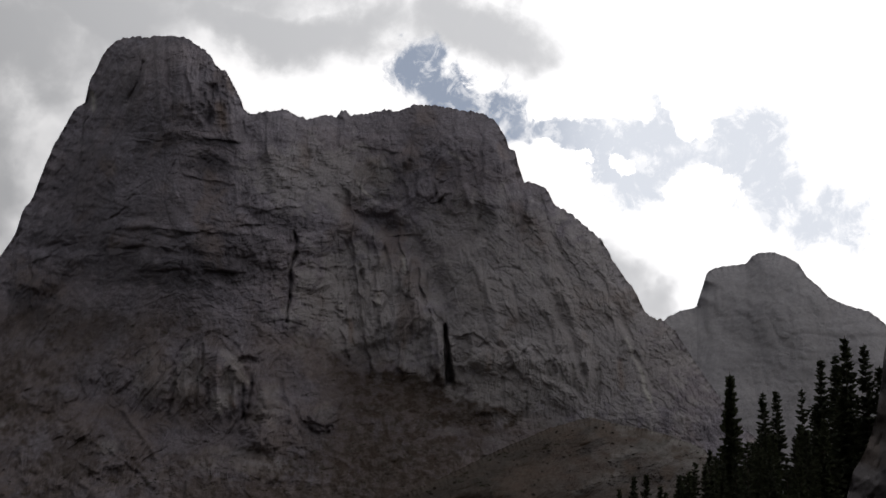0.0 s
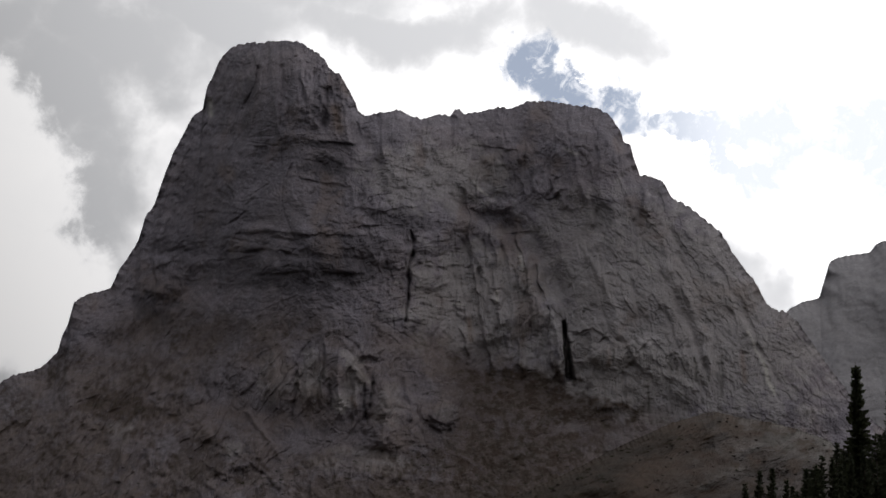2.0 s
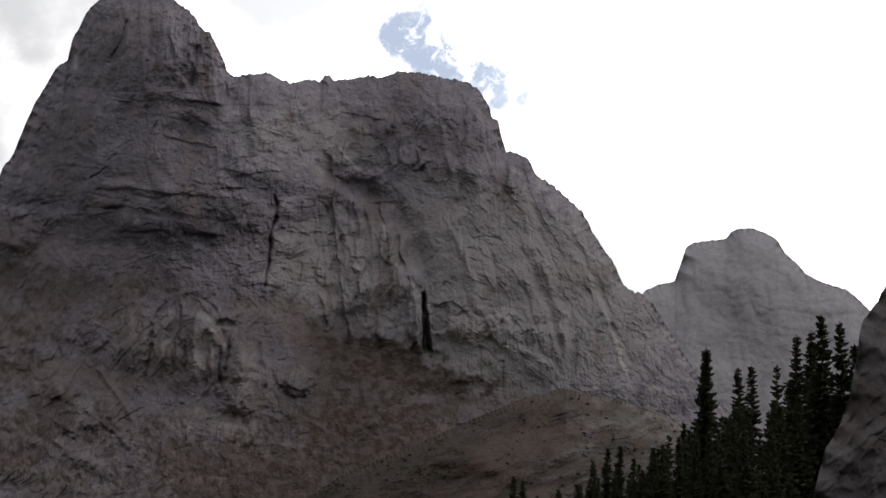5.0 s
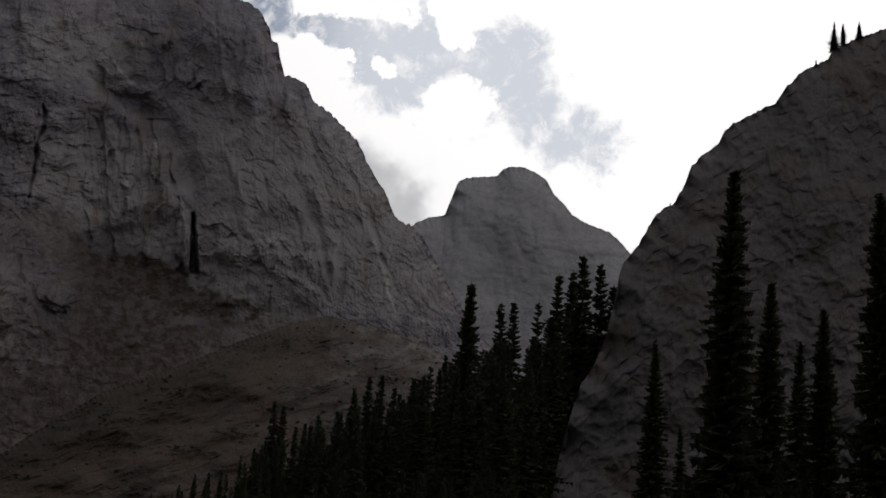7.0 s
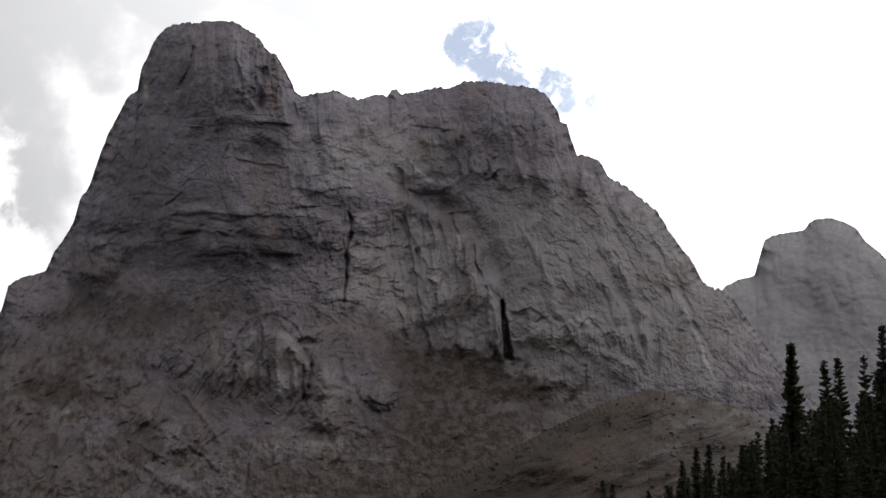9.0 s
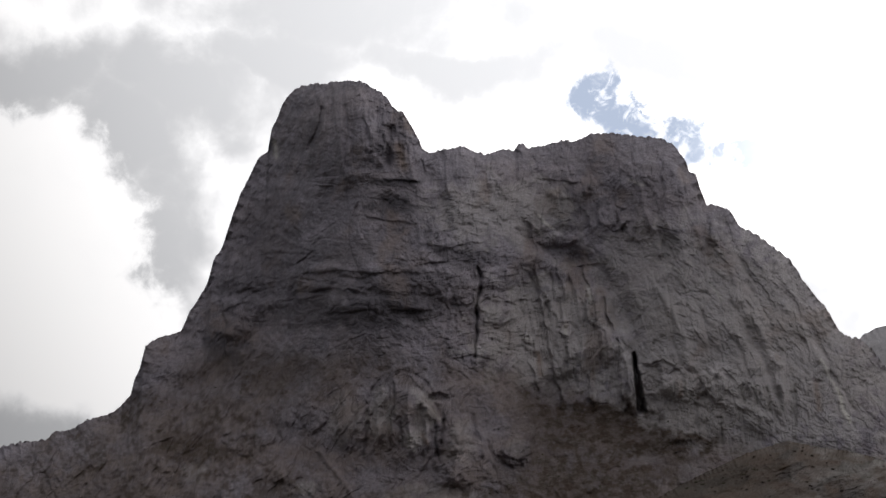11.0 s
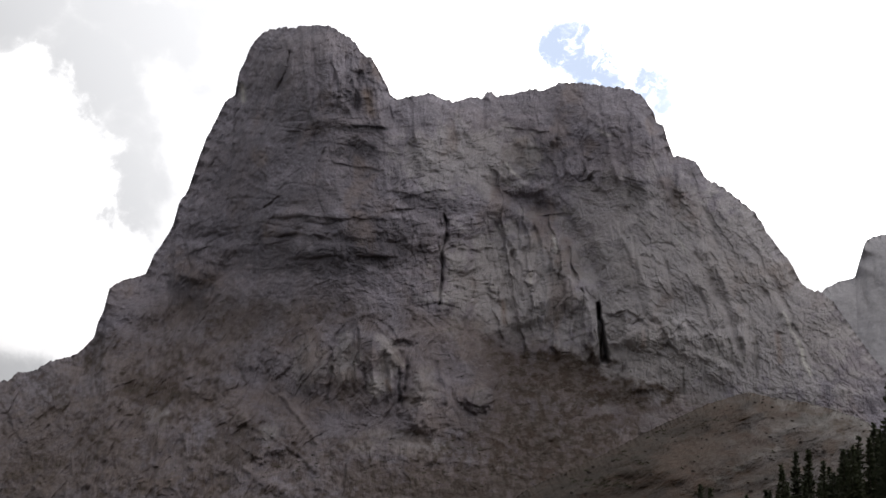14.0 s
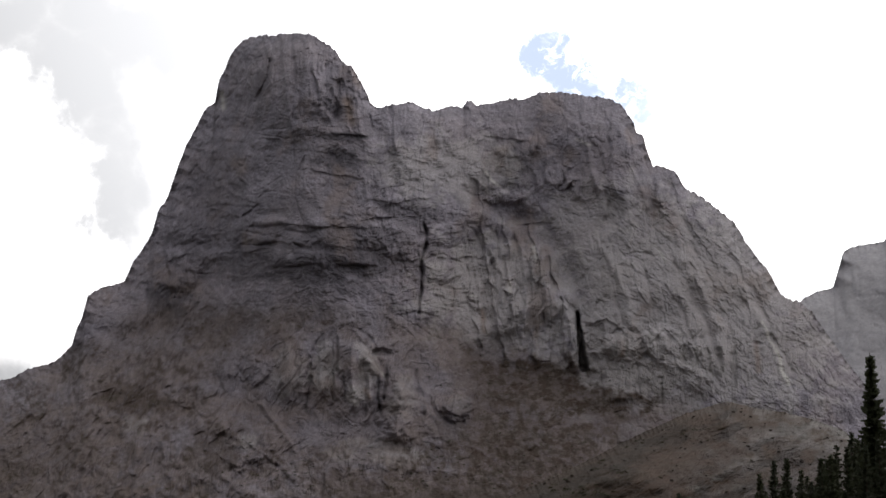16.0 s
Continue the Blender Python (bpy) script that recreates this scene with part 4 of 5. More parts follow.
    f.mark("rust", [(82.2, 256.1), (82.2, 246.0)], 2.2, 0.9)
    f.mark("rust", [(186.4, 257.5), (187.5, 235.0)], 2.6, 0.7)
    f.mark("rust", [(96.3, 251.7), (96.3, 244.5)], 1.7, 0.7)
    f.crack([(74.9, 333.9), (78.2, 296.9), (76.3, 274.1)], 2.2, 4.5)
    f.crack([(101.4, 311.0), (107.7, 283.5)], 2.2, 4.0)
    f.crack([(127.6, 288.4), (136.7, 256.7)], 2.2, 4.0)
    f.crack([(65.4, 233.4), (67.1, 211.1)], 1.7, 4.0)
    f.crack([(94.0, 238.1), (95.1, 211.6)], 1.7, 4.0)
    f.crack([(128.9, 234.2), (130.6, 207.6)], 1.7, 4.0)
    f.crack([(115.1, 279.2), (116.0, 269.9)], 1.2, 3.1)
    f.boss(65.8, 283.0, 5.2, 9.6, -2.5, 0.5)
    f.crack([(179.3, 257.2), (192.4, 256.6)], 1.6, 3.7)
    f.mark("fresh", [(191.3, 274.5), (196.9, 259.8), (200.2, 253.0)], 1.7, 0.8)
    f.mark("fresh", [(201.9, 250.9), (206.4, 235.4), (209.6, 224.7)], 2.4, 1.0)
    f.ledge([(70.0, 255.9), (100.8, 258.2), (127.0, 256.7), (166.3, 257.9), (196.7, 256.7)], 3.5, 1.2)
    f.ledge([(54.5, 232.2), (65.6, 239.7), (87.5, 242.6), (105.0, 242.9), (124.6, 240.9), (139.7, 237.0), (152.7, 227.9)], 2.4, 1.3)
    f.boss(-4.2, 397.3, 24.0, 19.6, -3.0, 0.2)
    # shaded wall beside the eastern tower, painted darker
    f.patch("seep", -4.4, 402.0, 24.0, 21.8, 0.6)
    f.boss(-8.6, 373.3, 15.7, 8.7, 6.0, 0.5)
    f.crack([(14.2, 414.2), (9.8, 395.0), (11.7, 384.4)], 3.1, 5.0)
    f.boss(30.0, 397.5, 13.1, 15.7, 5.0, 0.5)
    f.boss(41.3, 381.8, 3.9, 4.8, -4.0, 0.5)
    f.boss(77.4, 367.0, 10.5, 20.0, -4.5, 0.4)
    # recess shade added as colour
    f.patch("seep", 77.4, 367.0, 8.7, 17.4, 0.5)
    f.crack([(122.5, 385.2), (126.8, 369.6), (133.1, 354.2), (142.7, 334.7)], 3.1, 6.2)
    f.crack([(138.2, 335.4), (148.0, 315.2), (154.1, 297.8)], 2.4, 3.7)
    f.boss(113.4, 376.6, 7.8, 15.7, 5.0, 0.5)
    f.crack([(25.1, 458.1), (39.0, 446.0), (57.2, 431.3), (66.3, 421.8)], 2.4, 3.7)
    f.mark("fresh", [(45.9, 424.1), (57.2, 419.3)], 1.3, 0.5)
    f.mark("fresh", [(65.2, 354.8), (77.2, 350.7), (88.3, 346.6)], 1.3, 0.5)
    f.mark("fresh", [(108.8, 336.6), (113.2, 328.8), (117.0, 321.3)], 1.7, 0.7)
    f.crack([(83.7, 326.6), (94.9, 329.5), (110.5, 326.7)], 1.6, 2.5)
    f.crack([(71.1, 438.7), (73.2, 409.7), (68.6, 390.5)], 2.4, 4.3)
    f.crack([(48.2, 443.5), (52.6, 419.2), (50.3, 400.0)], 2.4, 3.7)
    f.crack([(89.2, 424.2), (92.5, 400.4)], 2.0, 3.1)
    f.boss(-94.0, 411.2, 17.4, 6.1, -2.0, 0.4)
    f.crack([(-91.7, 407.8), (-75.5, 404.9), (-73.0, 394.3)], 1.6, 2.5)
    f.boss(-131.2, 228.3, 36.6, 52.3, 8.0, 0.1)
    f.boss(-173.6, 227.6, 20.0, 39.2, 3.0, 0.0)
    f.boss(-90.2, 199.7, 21.8, 34.8, 8.0, 0.2)
    f.boss(-44.0, 202.7, 13.9, 13.1, 8.0, 0.4)
    f.crack([(-142.5, 255.8), (-140.8, 243.0), (-141.8, 229.4)], 2.0, 7.3)
    f.crack([(-160.8, 230.1), (-161.8, 216.6), (-163.7, 199.4)], 1.4, 4.0)
    f.crack([(-143.5, 226.6), (-143.1, 205.7)], 1.3, 4.0)
    f.crack([(-135.4, 226.0), (-133.5, 207.9)], 1.6, 3.2)
    f.crack([(-108.4, 226.4), (-107.7, 208.3), (-104.8, 196.8)], 1.6, 6.0)
    f.crack([(-101.2, 226.5), (-103.3, 208.5)], 1.6, 6.5)
    f.boss(-104.8, 201.4, 5.2, 7.8, -4.0, 0.2)
    f.boss(-106.3, 244.4, 10.5, 4.4, -4.5, 0.2)
    f.ledge([(-120.6, 248.7), (-111.3, 235.3), (-102.9, 224.1)], 2.6, 1.7)
    f.crack([(-58.1, 197.6), (-52.6, 190.7), (-40.2, 190.8)], 1.6, 6.5)
    f.crack([(-67.5, 209.1), (-63.1, 189.0), (-60.2, 175.9)], 2.0, 4.8)
    f.crack([(-189.4, 232.0), (-186.6, 220.7), (-181.5, 207.2)], 1.7, 3.0)
    f.crack([(-134.8, 266.8), (-125.7, 263.3), (-116.6, 258.0), (-109.4, 245.4)], 1.6, 4.0)
    f.patch("fresh", -124.9, 212.5, 7.8, 9.6, 0.45)
    f.mark("rust", [(-117.2, 215.0), (-114.9, 208.2)], 2.2, 0.9)
    f.mark("seep", [(-162.2, 235.4), (-162.5, 216.6), (-163.7, 197.7)], 1.7, 0.9)
    f.mark("seep", [(-143.7, 230.3), (-143.1, 216.8), (-143.1, 202.5)], 1.3, 1.0)
    f.mark("seep", [(-135.7, 228.2), (-133.3, 206.2)], 1.3, 0.9)
    f.mark("seep", [(-108.6, 230.7), (-107.7, 208.3), (-104.8, 196.0)], 1.7, 1.0)
    f.mark("seep", [(-101.4, 228.6), (-103.3, 207.6)], 1.5, 0.9)
    f.mark("seep", [(-141.6, 255.7), (-141.0, 230.3)], 1.3, 0.7)
    # pillar fronts painted lighter, as the light would model them
    f.patch("fresh", -151.4, 230.3, 11.3, 26.1, 0.3)
    f.patch("fresh", -117.9, 230.7, 10.5, 24.0, 0.34)
    f.patch("fresh", -87.5, 208.7, 13.1, 19.2, 0.25)
    f.patch("fresh", -179.1, 229.9, 14.8, 21.8, 0.2)
    # veiling glare on the eastern face and light on the saddle, painted as pale tone
    f.patch("fresh", 131.8, 279.4, 139.4, 100.2, 0.36)
    f.patch("fresh", 75.1, 352.7, 61.0, 34.8, 0.25)
    f.patch("fresh", -57.0, 399.4, 65.3, 30.5, 0.28)
    f.crack([(-26.4, 342.4), (-12.4, 309.7), (-9.6, 268.5)], 2.6, -6.0)
    f.crack([(3.1, 333.2), (8.0, 296.1), (3.8, 250.5)], 2.6, -6.0)
    f.crack([(21.2, 324.1), (28.1, 287.3), (26.0, 241.8)], 2.6, -6.0)
    f.crack([(39.2, 287.4), (43.6, 251.1), (45.3, 233.0)], 3.0, -7.5)
    f.crack([(-37.3, 328.2), (-30.2, 295.7), (-27.4, 268.3)], 2.6, -4.5)
    f.crack([(48.2, 438.8), (61.6, 390.4), (70.7, 362.0)], 3.9, -7.5)
    f.crack([(84.5, 431.7), (95.5, 390.7), (102.0, 367.1)], 4.4, -5.0)
    f.crack([(106.9, 390.7), (122.1, 357.7), (132.7, 325.3)], 4.8, -5.0)
    f.crack([(143.3, 302.2), (158.0, 270.5)], 3.9, -4.0)
    f.crack([(140.3, 372.1), (155.2, 339.4), (167.8, 316.3)], 5.2, -5.0)
    f.crack([(186.8, 284.6), (205.3, 253.2)], 4.4, -4.0)
    f.crack([(66.0, 333.7), (87.9, 288.0), (92.1, 269.7)], 4.4, -6.0)
    f.crack([(123.8, 320.5), (145.0, 279.5), (157.3, 243.6)], 3.9, 7.5)
    f.crack([(168.2, 325.6), (193.3, 280.2), (213.3, 235.4)], 3.9, 6.0)
    f.crack([(-226.7, 502.6), (-227.6, 472.3), (-233.0, 442.3)], 3.5, -6.0)
    f.crack([(-193.5, 500.0), (-191.6, 462.3), (-187.9, 432.7)], 3.5, -6.0)
    f.crack([(-178.1, 507.7), (-174.6, 472.3), (-172.1, 447.5)], 2.6, -4.5)
    f.crack([(-156.9, 497.6), (-153.9, 462.5), (-151.6, 437.8)], 2.6, -4.5)
    f.crack([(-140.8, 485.0), (-133.5, 452.6), (-129.3, 428.1)], 3.0, -6.0)
    f.crack([(-200.2, 492.5), (-199.7, 462.4), (-199.7, 437.5)], 2.2, 4.5)
    f.crack([(-183.2, 482.3), (-180.8, 442.7)], 1.7, 4.5)
    f.crack([(-238.9, 422.5), (-245.2, 373.8), (-252.0, 330.8), (-259.4, 302.5)], 5.2, -7.5)
    f.crack([(-210.5, 417.8), (-217.4, 374.0), (-220.2, 340.6)], 4.4, -6.0)
    f.crack([(-167.2, 389.0), (-161.6, 364.9)], 3.5, -4.5)
    f.crack([(-125.7, 389.2), (-120.0, 360.4)], 3.5, -4.5)
    f.crack([(-224.1, 326.4), (-226.7, 293.4), (-230.2, 274.9)], 3.5, 6.0)
    f.crack([(-151.2, 248.3), (-151.8, 263.1), (-139.3, 266.7), (-126.5, 262.0), (-116.2, 248.8), (-103.9, 227.4)], 2.6, -4.5)
    f.crack([(-154.4, 248.4), (-153.7, 225.8), (-152.9, 200.9)], 3.5, -7.5)
    f.crack([(-131.8, 244.1), (-128.9, 226.1), (-127.0, 201.5)], 3.9, -7.5)
    f.crack([(-115.5, 230.6), (-113.4, 203.9)], 2.6, -6.0)
    f.crack([(-92.3, 228.7), (-90.4, 204.2), (-91.7, 177.5)], 4.4, -7.5)
    f.crack([(-77.8, 231.4), (-69.8, 208.9), (-67.7, 195.7)], 3.0, -7.5)
    f.crack([(-181.3, 248.0), (-178.1, 225.3), (-176.1, 205.1)], 3.9, -4.0)
    f.crack([(-169.1, 245.9), (-166.3, 225.4), (-166.3, 202.9)], 3.0, -3.0)
    f.crack([(-390.8, 128.4), (-381.6, 150.6), (-372.4, 172.8)], 2.6, -6.0)
    f.crack([(-350.4, 129.0), (-341.6, 155.6), (-332.6, 182.5)], 3.0, -7.5)
    f.crack([(-332.3, 124.9), (-323.6, 155.9), (-314.6, 182.7)], 2.6, -6.0)
    f.crack([(-310.3, 129.8), (-299.4, 160.9), (-292.1, 183.0)], 3.0, -7.5)
    f.crack([(-284.1, 134.6), (-277.7, 156.7), (-273.5, 174.5)], 2.6, -6.0)
    f.crack([(-266.7, 139.4), (-262.5, 156.9), (-259.0, 172.5)], 2.6, -6.0)
    f.crack([(-341.6, 129.2), (-332.6, 155.8), (-325.4, 178.1)], 1.7, 6.0)
    f.crack([(-299.4, 130.0), (-291.0, 156.4), (-284.8, 174.4)], 1.7, 6.0)
    f.crack([(-229.6, 184.1), (-201.7, 164.7), (-169.7, 145.6)], 3.9, -7.5)
    f.crack([(-213.3, 173.2), (-183.4, 153.1)], 2.2, 6.0)
    f.crack([(-227.2, 144.6), (-186.2, 123.6)], 3.9, -7.5)
    f.crack([(-199.3, 202.5), (-182.6, 182.7), (-170.8, 167.5)], 3.0, -7.5)
    f.mark("fresh", [(-117.9, 246.6), (-110.5, 235.3), (-103.9, 226.3)], 1.3, 0.5)
    f.patch("fresh", -44.0, 205.9, 9.6, 8.7, 0.3)
    f.patch("fresh", -206.6, 173.5, 11.3, 6.1, 0.3)
    f.patch("fresh", -135.2, 163.7, 17.4, 6.1, 0.3)
    f.patch("fresh", -296.7, 185.2, 11.3, 7.0, 0.3)
    # dark hole, shown by painted shade
    f.patch("seep", -242.0, 135.6, 9.6, 7.0, 0.9)
    f.boss(-153.3, 224.9, 5.7, 24.0, 5.0, 0.3)
    f.boss(-129.9, 219.4, 7.0, 21.8, 6.0, 0.3)
    f.boss(-114.9, 212.8, 3.9, 17.4, 4.0, 0.3)
    f.boss(-89.4, 213.0, 9.6, 18.3, 6.0, 0.3)
    f.boss(-89.8, 185.6, 13.1, 14.8, 5.0, 0.3)
    f.patch("earth", -0.4, 223.5, 61.0, 21.8, 1.0)
    f.patch("earth", 58.9, 208.8, 47.9, 13.1, 1.0)
    f.patch("earth", -37.9, 231.9, 26.1, 17.4, 0.8)
    f.patch("earth", -21.8, 178.7, 65.3, 30.5, 0.9)
    f.patch("earth", 13.2, 161.8, 69.7, 43.5, 1.0)
    f.patch("earth", -51.1, 117.6, 95.8, 39.2, 0.95)
    f.patch("earth", -106.3, 82.3, 78.4, 39.2, 0.9)
    f.patch("rust", -63.9, 117.2, 87.1, 43.5, 0.6)
    f.patch("seep", -38.1, 126.4, 52.3, 21.8, 0.3)
    f.patch("rust", -357.3, 155.3, 82.7, 43.5, 0.65)
    f.patch("earth", -356.8, 150.8, 91.5, 47.9, 0.55)
    f.patch("rust", -240.4, 144.2, 69.7, 26.1, 0.5)
    f.patch("rust", -290.8, 228.2, 56.6, 17.4, 0.5)
    f.patch("earth", -84.5, 231.2, 26.1, 13.1, 0.9)
    f.patch("earth", -22.2, 209.7, 47.9, 19.6, 0.95)
    f.patch("earth", 26.0, 221.6, 30.5, 10.5, 1.0)
    f.patch("earth", -238.9, 265.4, 65.3, 15.2, 0.7)
    f.patch("earth", -302.8, 205.3, 39.2, 14.8, 0.9)
    f.patch("rust", -305.0, 205.4, 34.8, 13.1, 0.8)
    f.patch("earth", -232.8, 166.4, 26.1, 21.8, 0.8)
    f.patch("earth", -108.2, 137.9, 69.7, 17.4, 0.8)
    f.patch("earth", -392.0, 141.4, 26.1, 26.1, 0.8)
    f.patch("rust", -270.4, 130.6, 43.5, 10.9, 0.8)
    f.patch("rust", -400.1, 132.5, 26.1, 17.4, 0.8)
    f.patch("rust", -268.2, 194.8, 17.4, 7.0, 0.8)
    f.patch("fresh", -93.6, 164.5, 26.1, 7.8, 0.3)
    f.patch("fresh", -113.6, 172.8, 26.1, 4.4, 0.25)
    f.crack([(-359.3, 190.1), (-361.4, 181.0)], 1.4, 5.0)
    f.crack([(-383.4, 174.8), (-386.4, 159.3), (-388.1, 148.2)], 2.0, 5.0)
    f.crack([(-368.5, 139.3), (-360.2, 148.7)], 1.6, 3.7)
    f.crack([(-255.1, 131.8), (-242.2, 139.0)], 3.9, 5.6)
    f.crack([(-280.4, 181.1), (-273.3, 182.6)], 1.6, 5.0)
    f.crack([(-381.8, 226.8), (-353.9, 220.4)], 2.0, 2.5)
    f.crack([(-134.6, 144.0), (-125.9, 147.3)], 2.0, 5.0)
    f.crack([(-311.2, 198.6), (-300.1, 201.0)], 1.6, 3.7)
    f.crack([(-178.5, 187.2), (-164.4, 171.9), (-152.7, 159.0)], 3.1, 3.1)
    f.boss(-214.8, 162.2, 17.4, 11.3, 5.0, 0.5)
    f.boss(-257.9, 210.7, 21.8, 13.1, 5.0, 0.5)
    f.boss(-209.6, 229.3, 17.4, 14.8, 5.0, 0.5)

    f.marks["earth"] *= 1 - 0.6 * outcrop
    f.marks["earth"] *= 0.75 + 0.25 * step(fbm(X / 9, Z / 6, 4, 83, 0.65), -0.5, 0.4)
    apron = low * step(X, -75, -25) * step(f.foot - Z, 2, 14)
    f.marks["earth"] = np.maximum(f.marks["earth"], apron * (0.6 + 0.25 * fbm(X / 22, Z / 12, 4, 84)))
    f.marks["fresh"] = f.marks["fresh"] * (1 - 0.7 * apron)
    # many small joints, ribs and ledges
    rng = random.Random(41)
    for i in range(760):
        c = rng.randrange(60, len(f.x) - 70)
        x, foot, top = f.x[c], f.foot[0, c], f.top[c]
        z = rng.uniform(60, top - 6)
        ln, sign = rng.uniform(6, 26), rng.choice((1, 1, -1))
        if z > foot + 6:
            lean = rng.uniform(-0.6, 0.6) if x > 70 else rng.gauss(0, 0.13)
            if rng.random() < 0.78:
                way = (-lean, 1.0)
            else:
                way, sign = (1.0, rng.gauss(-0.05, 0.12)), 1
            deep = rng.uniform(1.0, 2.7) * (1.0 if way[1] == 1.0 else 0.55) * (0.6 if x > 60 else 1.0)
        else:
            way = (0.5 + rng.gauss(0, 0.12), 1.0) if x < -170 else (1.0, rng.gauss(-0.25, 0.3))
            ln, deep = ln * 0.75, rng.uniform(0.9, 2.6)
        j = 0.10 * ln
        pts = [(x - way[0] * ln / 2, z - way[1] * ln / 2), (x + rng.gauss(0, j), z + rng.gauss(0, j)), (x + way[0] * ln / 2, z + way[1] * ln / 2)]
        f.crack(pts, rng.uniform(0.8, 1.5) * (1.5 if sign < 0 else 1), sign * deep)
    ob = f.finish("mountain", limestone)
    tagged(ob, "massive grey limestone mountain with a rounded summit tower and cracked cliffs", "mountain")
    return f


great = main_mountain()


# ---- the peak behind the pass
def back_mountain():
    ridge = [(391.4, 545.5), (438.4, 580.7), (465.9, 614.2), (484.2, 634.0), (508.7, 648.8), (536.5, 655.5), (541.3, 672.5), (547.4, 690.6), (556.4, 719.4), (569.3, 727.6), (625.6, 738.6), (636.2, 752.4), (652.1, 760.0), (676.3, 760.7), (703.0, 751.5), (719.6, 740.0), (732.3, 718.7), (752.9, 702.6), (769.7, 683.6), (802.3, 669.8), (839.8, 661.0), (861.4, 645.4), (880.6, 627.2), (943.8, 587.4), (1053.6, 527.5)]
    foot = [(ridge[0][0], 300.0), (ridge[-1][0], 300.0)]
    f = Face(2600.0, 2350.0, ridge, foot, 2.6, 260, 120.0)
    f.crest(2.4, 16.0, 5)
    X, Z = f.X, f.Z
    f.slope(1.9 + 0 * Z)
    f.edge(50, 30)
    p = f.push
    p += 26 * fbm(X / 240, Z / 300, 3, 3)
    wz = Z + 10 * fbm(X / 150, Z / 90, 3, 5)
    p -= 7 * (ridged((X + 20 * fbm(X / 90, Z / 90, 2, 5)) / 80, Z / 200, 2, 16) - 0.5)
    for thick, out in ((70.0, 2.4), (24.0, 0.9)):
        tooth = wz / thick + 0.3 * perlin(X / 120, Z / 150, 18)
        tooth = tooth - np.floor(tooth)
        p += out * step(perlin(X / 110, Z / 60, 19), -0.4, 0.4) * (np.minimum(tooth / 0.7, (1 - tooth) / 0.3) - 0.5)
    p -= 3 * (ridged(X / 60, wz / 34, 3, 17) - 0.5)
    p -= 6 * facets(X / 70, Z / 90, 121, 0.1)
    p -= 2.2 * facets(X / 28, Z / 32, 122, -0.2)
    p -= 1.1 * facets(X / 11, Z / 12, 123, 0.3)
    ob = f.finish("mountain", hazed_stone)
    return tagged(ob, "far grey peak with a domed top beyond the pass, haze painted into its colour", "mountain")


back_mountain()


# ---- the near crag
def crag():
    ridge = [(86.5, 12.0), (88.5, 28.5), (90.3, 36.8), (92.3, 44.0), (95.2, 48.7), (97.3, 54.7), (98.9, 63.1), (99.5, 67.9), (100.2, 70.2), (102.5, 73.1), (104.8, 76.9), (105.4, 78.8), (106.8, 80.8), (108.3, 82.8), (110.7, 84.0), (112.5, 87.6), (113.3, 89.6), (114.4, 92.8), (116.6, 95.3), (120.3, 98.6), (121.6, 101.5), (123.2, 103.3), (129.1, 107.1), (132.9, 109.3), (134.9, 112.6), (139.3, 117.7), (141.8, 119.3), (145.0, 121.1), (145.9, 123.2), (150.8, 126.5), (160.5, 131.3), (171.3, 136.9), (182.5, 141.3), (211.0, 149.8)]
    foot = [(ridge[0][0], 40.0), (ridge[-1][0], 40.0)]
    f = Face(300.0, 107.0, ridge, foot, 0.30, 380, 6.0)
    f.crest(0.8, 2.4, 7)
    X, Z = f.X, f.Z
    f.slope(1.7 + 0 * Z)
    f.edge(7, 4)
    wx, wz = X + 1.2 * fbm(X / 9, Z / 9, 3, 3), Z + 1.2 * fbm(X / 9, Z / 9, 3, 4)
    a, b = 0.82 * wx + 0.57 * wz, 0.82 * wz - 0.57 * wx
    p = f.push
    p += 3 * fbm(X / 45, Z / 55, 2, 41)
    for thick, out, seed in ((17.0, 0.2, 42), (6.0, 0.1, 43)):
        tooth = b / thick + 0.4 * perlin(a / (2.2 * thick), b / (3 * thick), seed)
        tooth = tooth - np.floor(tooth)
        p += out * (np.minimum(tooth / 0.8, (1 - tooth) / 0.2) - 0.5)
    h, e = blocks(a / 11, b / 6, 13, 1.0)
    p -= 0.4 * h * step(e, 0.0, 0.12)
    h, e = blocks(a / 3.4, b / 2.4, 14, 1.2)
    p -= 0.3 * h * step(e, 0.0, 0.2)
    p -= 1.8 * facets(a / 18, b / 15, 111, 0.2)
    p -= 0.7 * facets(a / 6, b / 5, 112, -0.2)
    p -= 0.42 * facets(X / 2.4, Z / 2.2, 113, 0.4)
    p -= 0.25 * facets(X / 1.2, Z / 1.1, 114, 0.1)
    p -= 0.45 * (ridged(a / 7, b / 6, 4, 44, 0.62) - 0.5)
    f.marks["earth"] = step(fbm(X / 14, Z / 10, 4, 47), 0.25, 0.7) * 0.6
    f.marks["rust"] = step(fbm(X / 16, Z / 14, 3, 48), 0.1, 0.6) * 0.6
    f.push *= 0.4
    ob = f.finish("crag", shaded_stone)
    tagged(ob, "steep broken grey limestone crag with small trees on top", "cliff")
    return f


near_crag = crag()


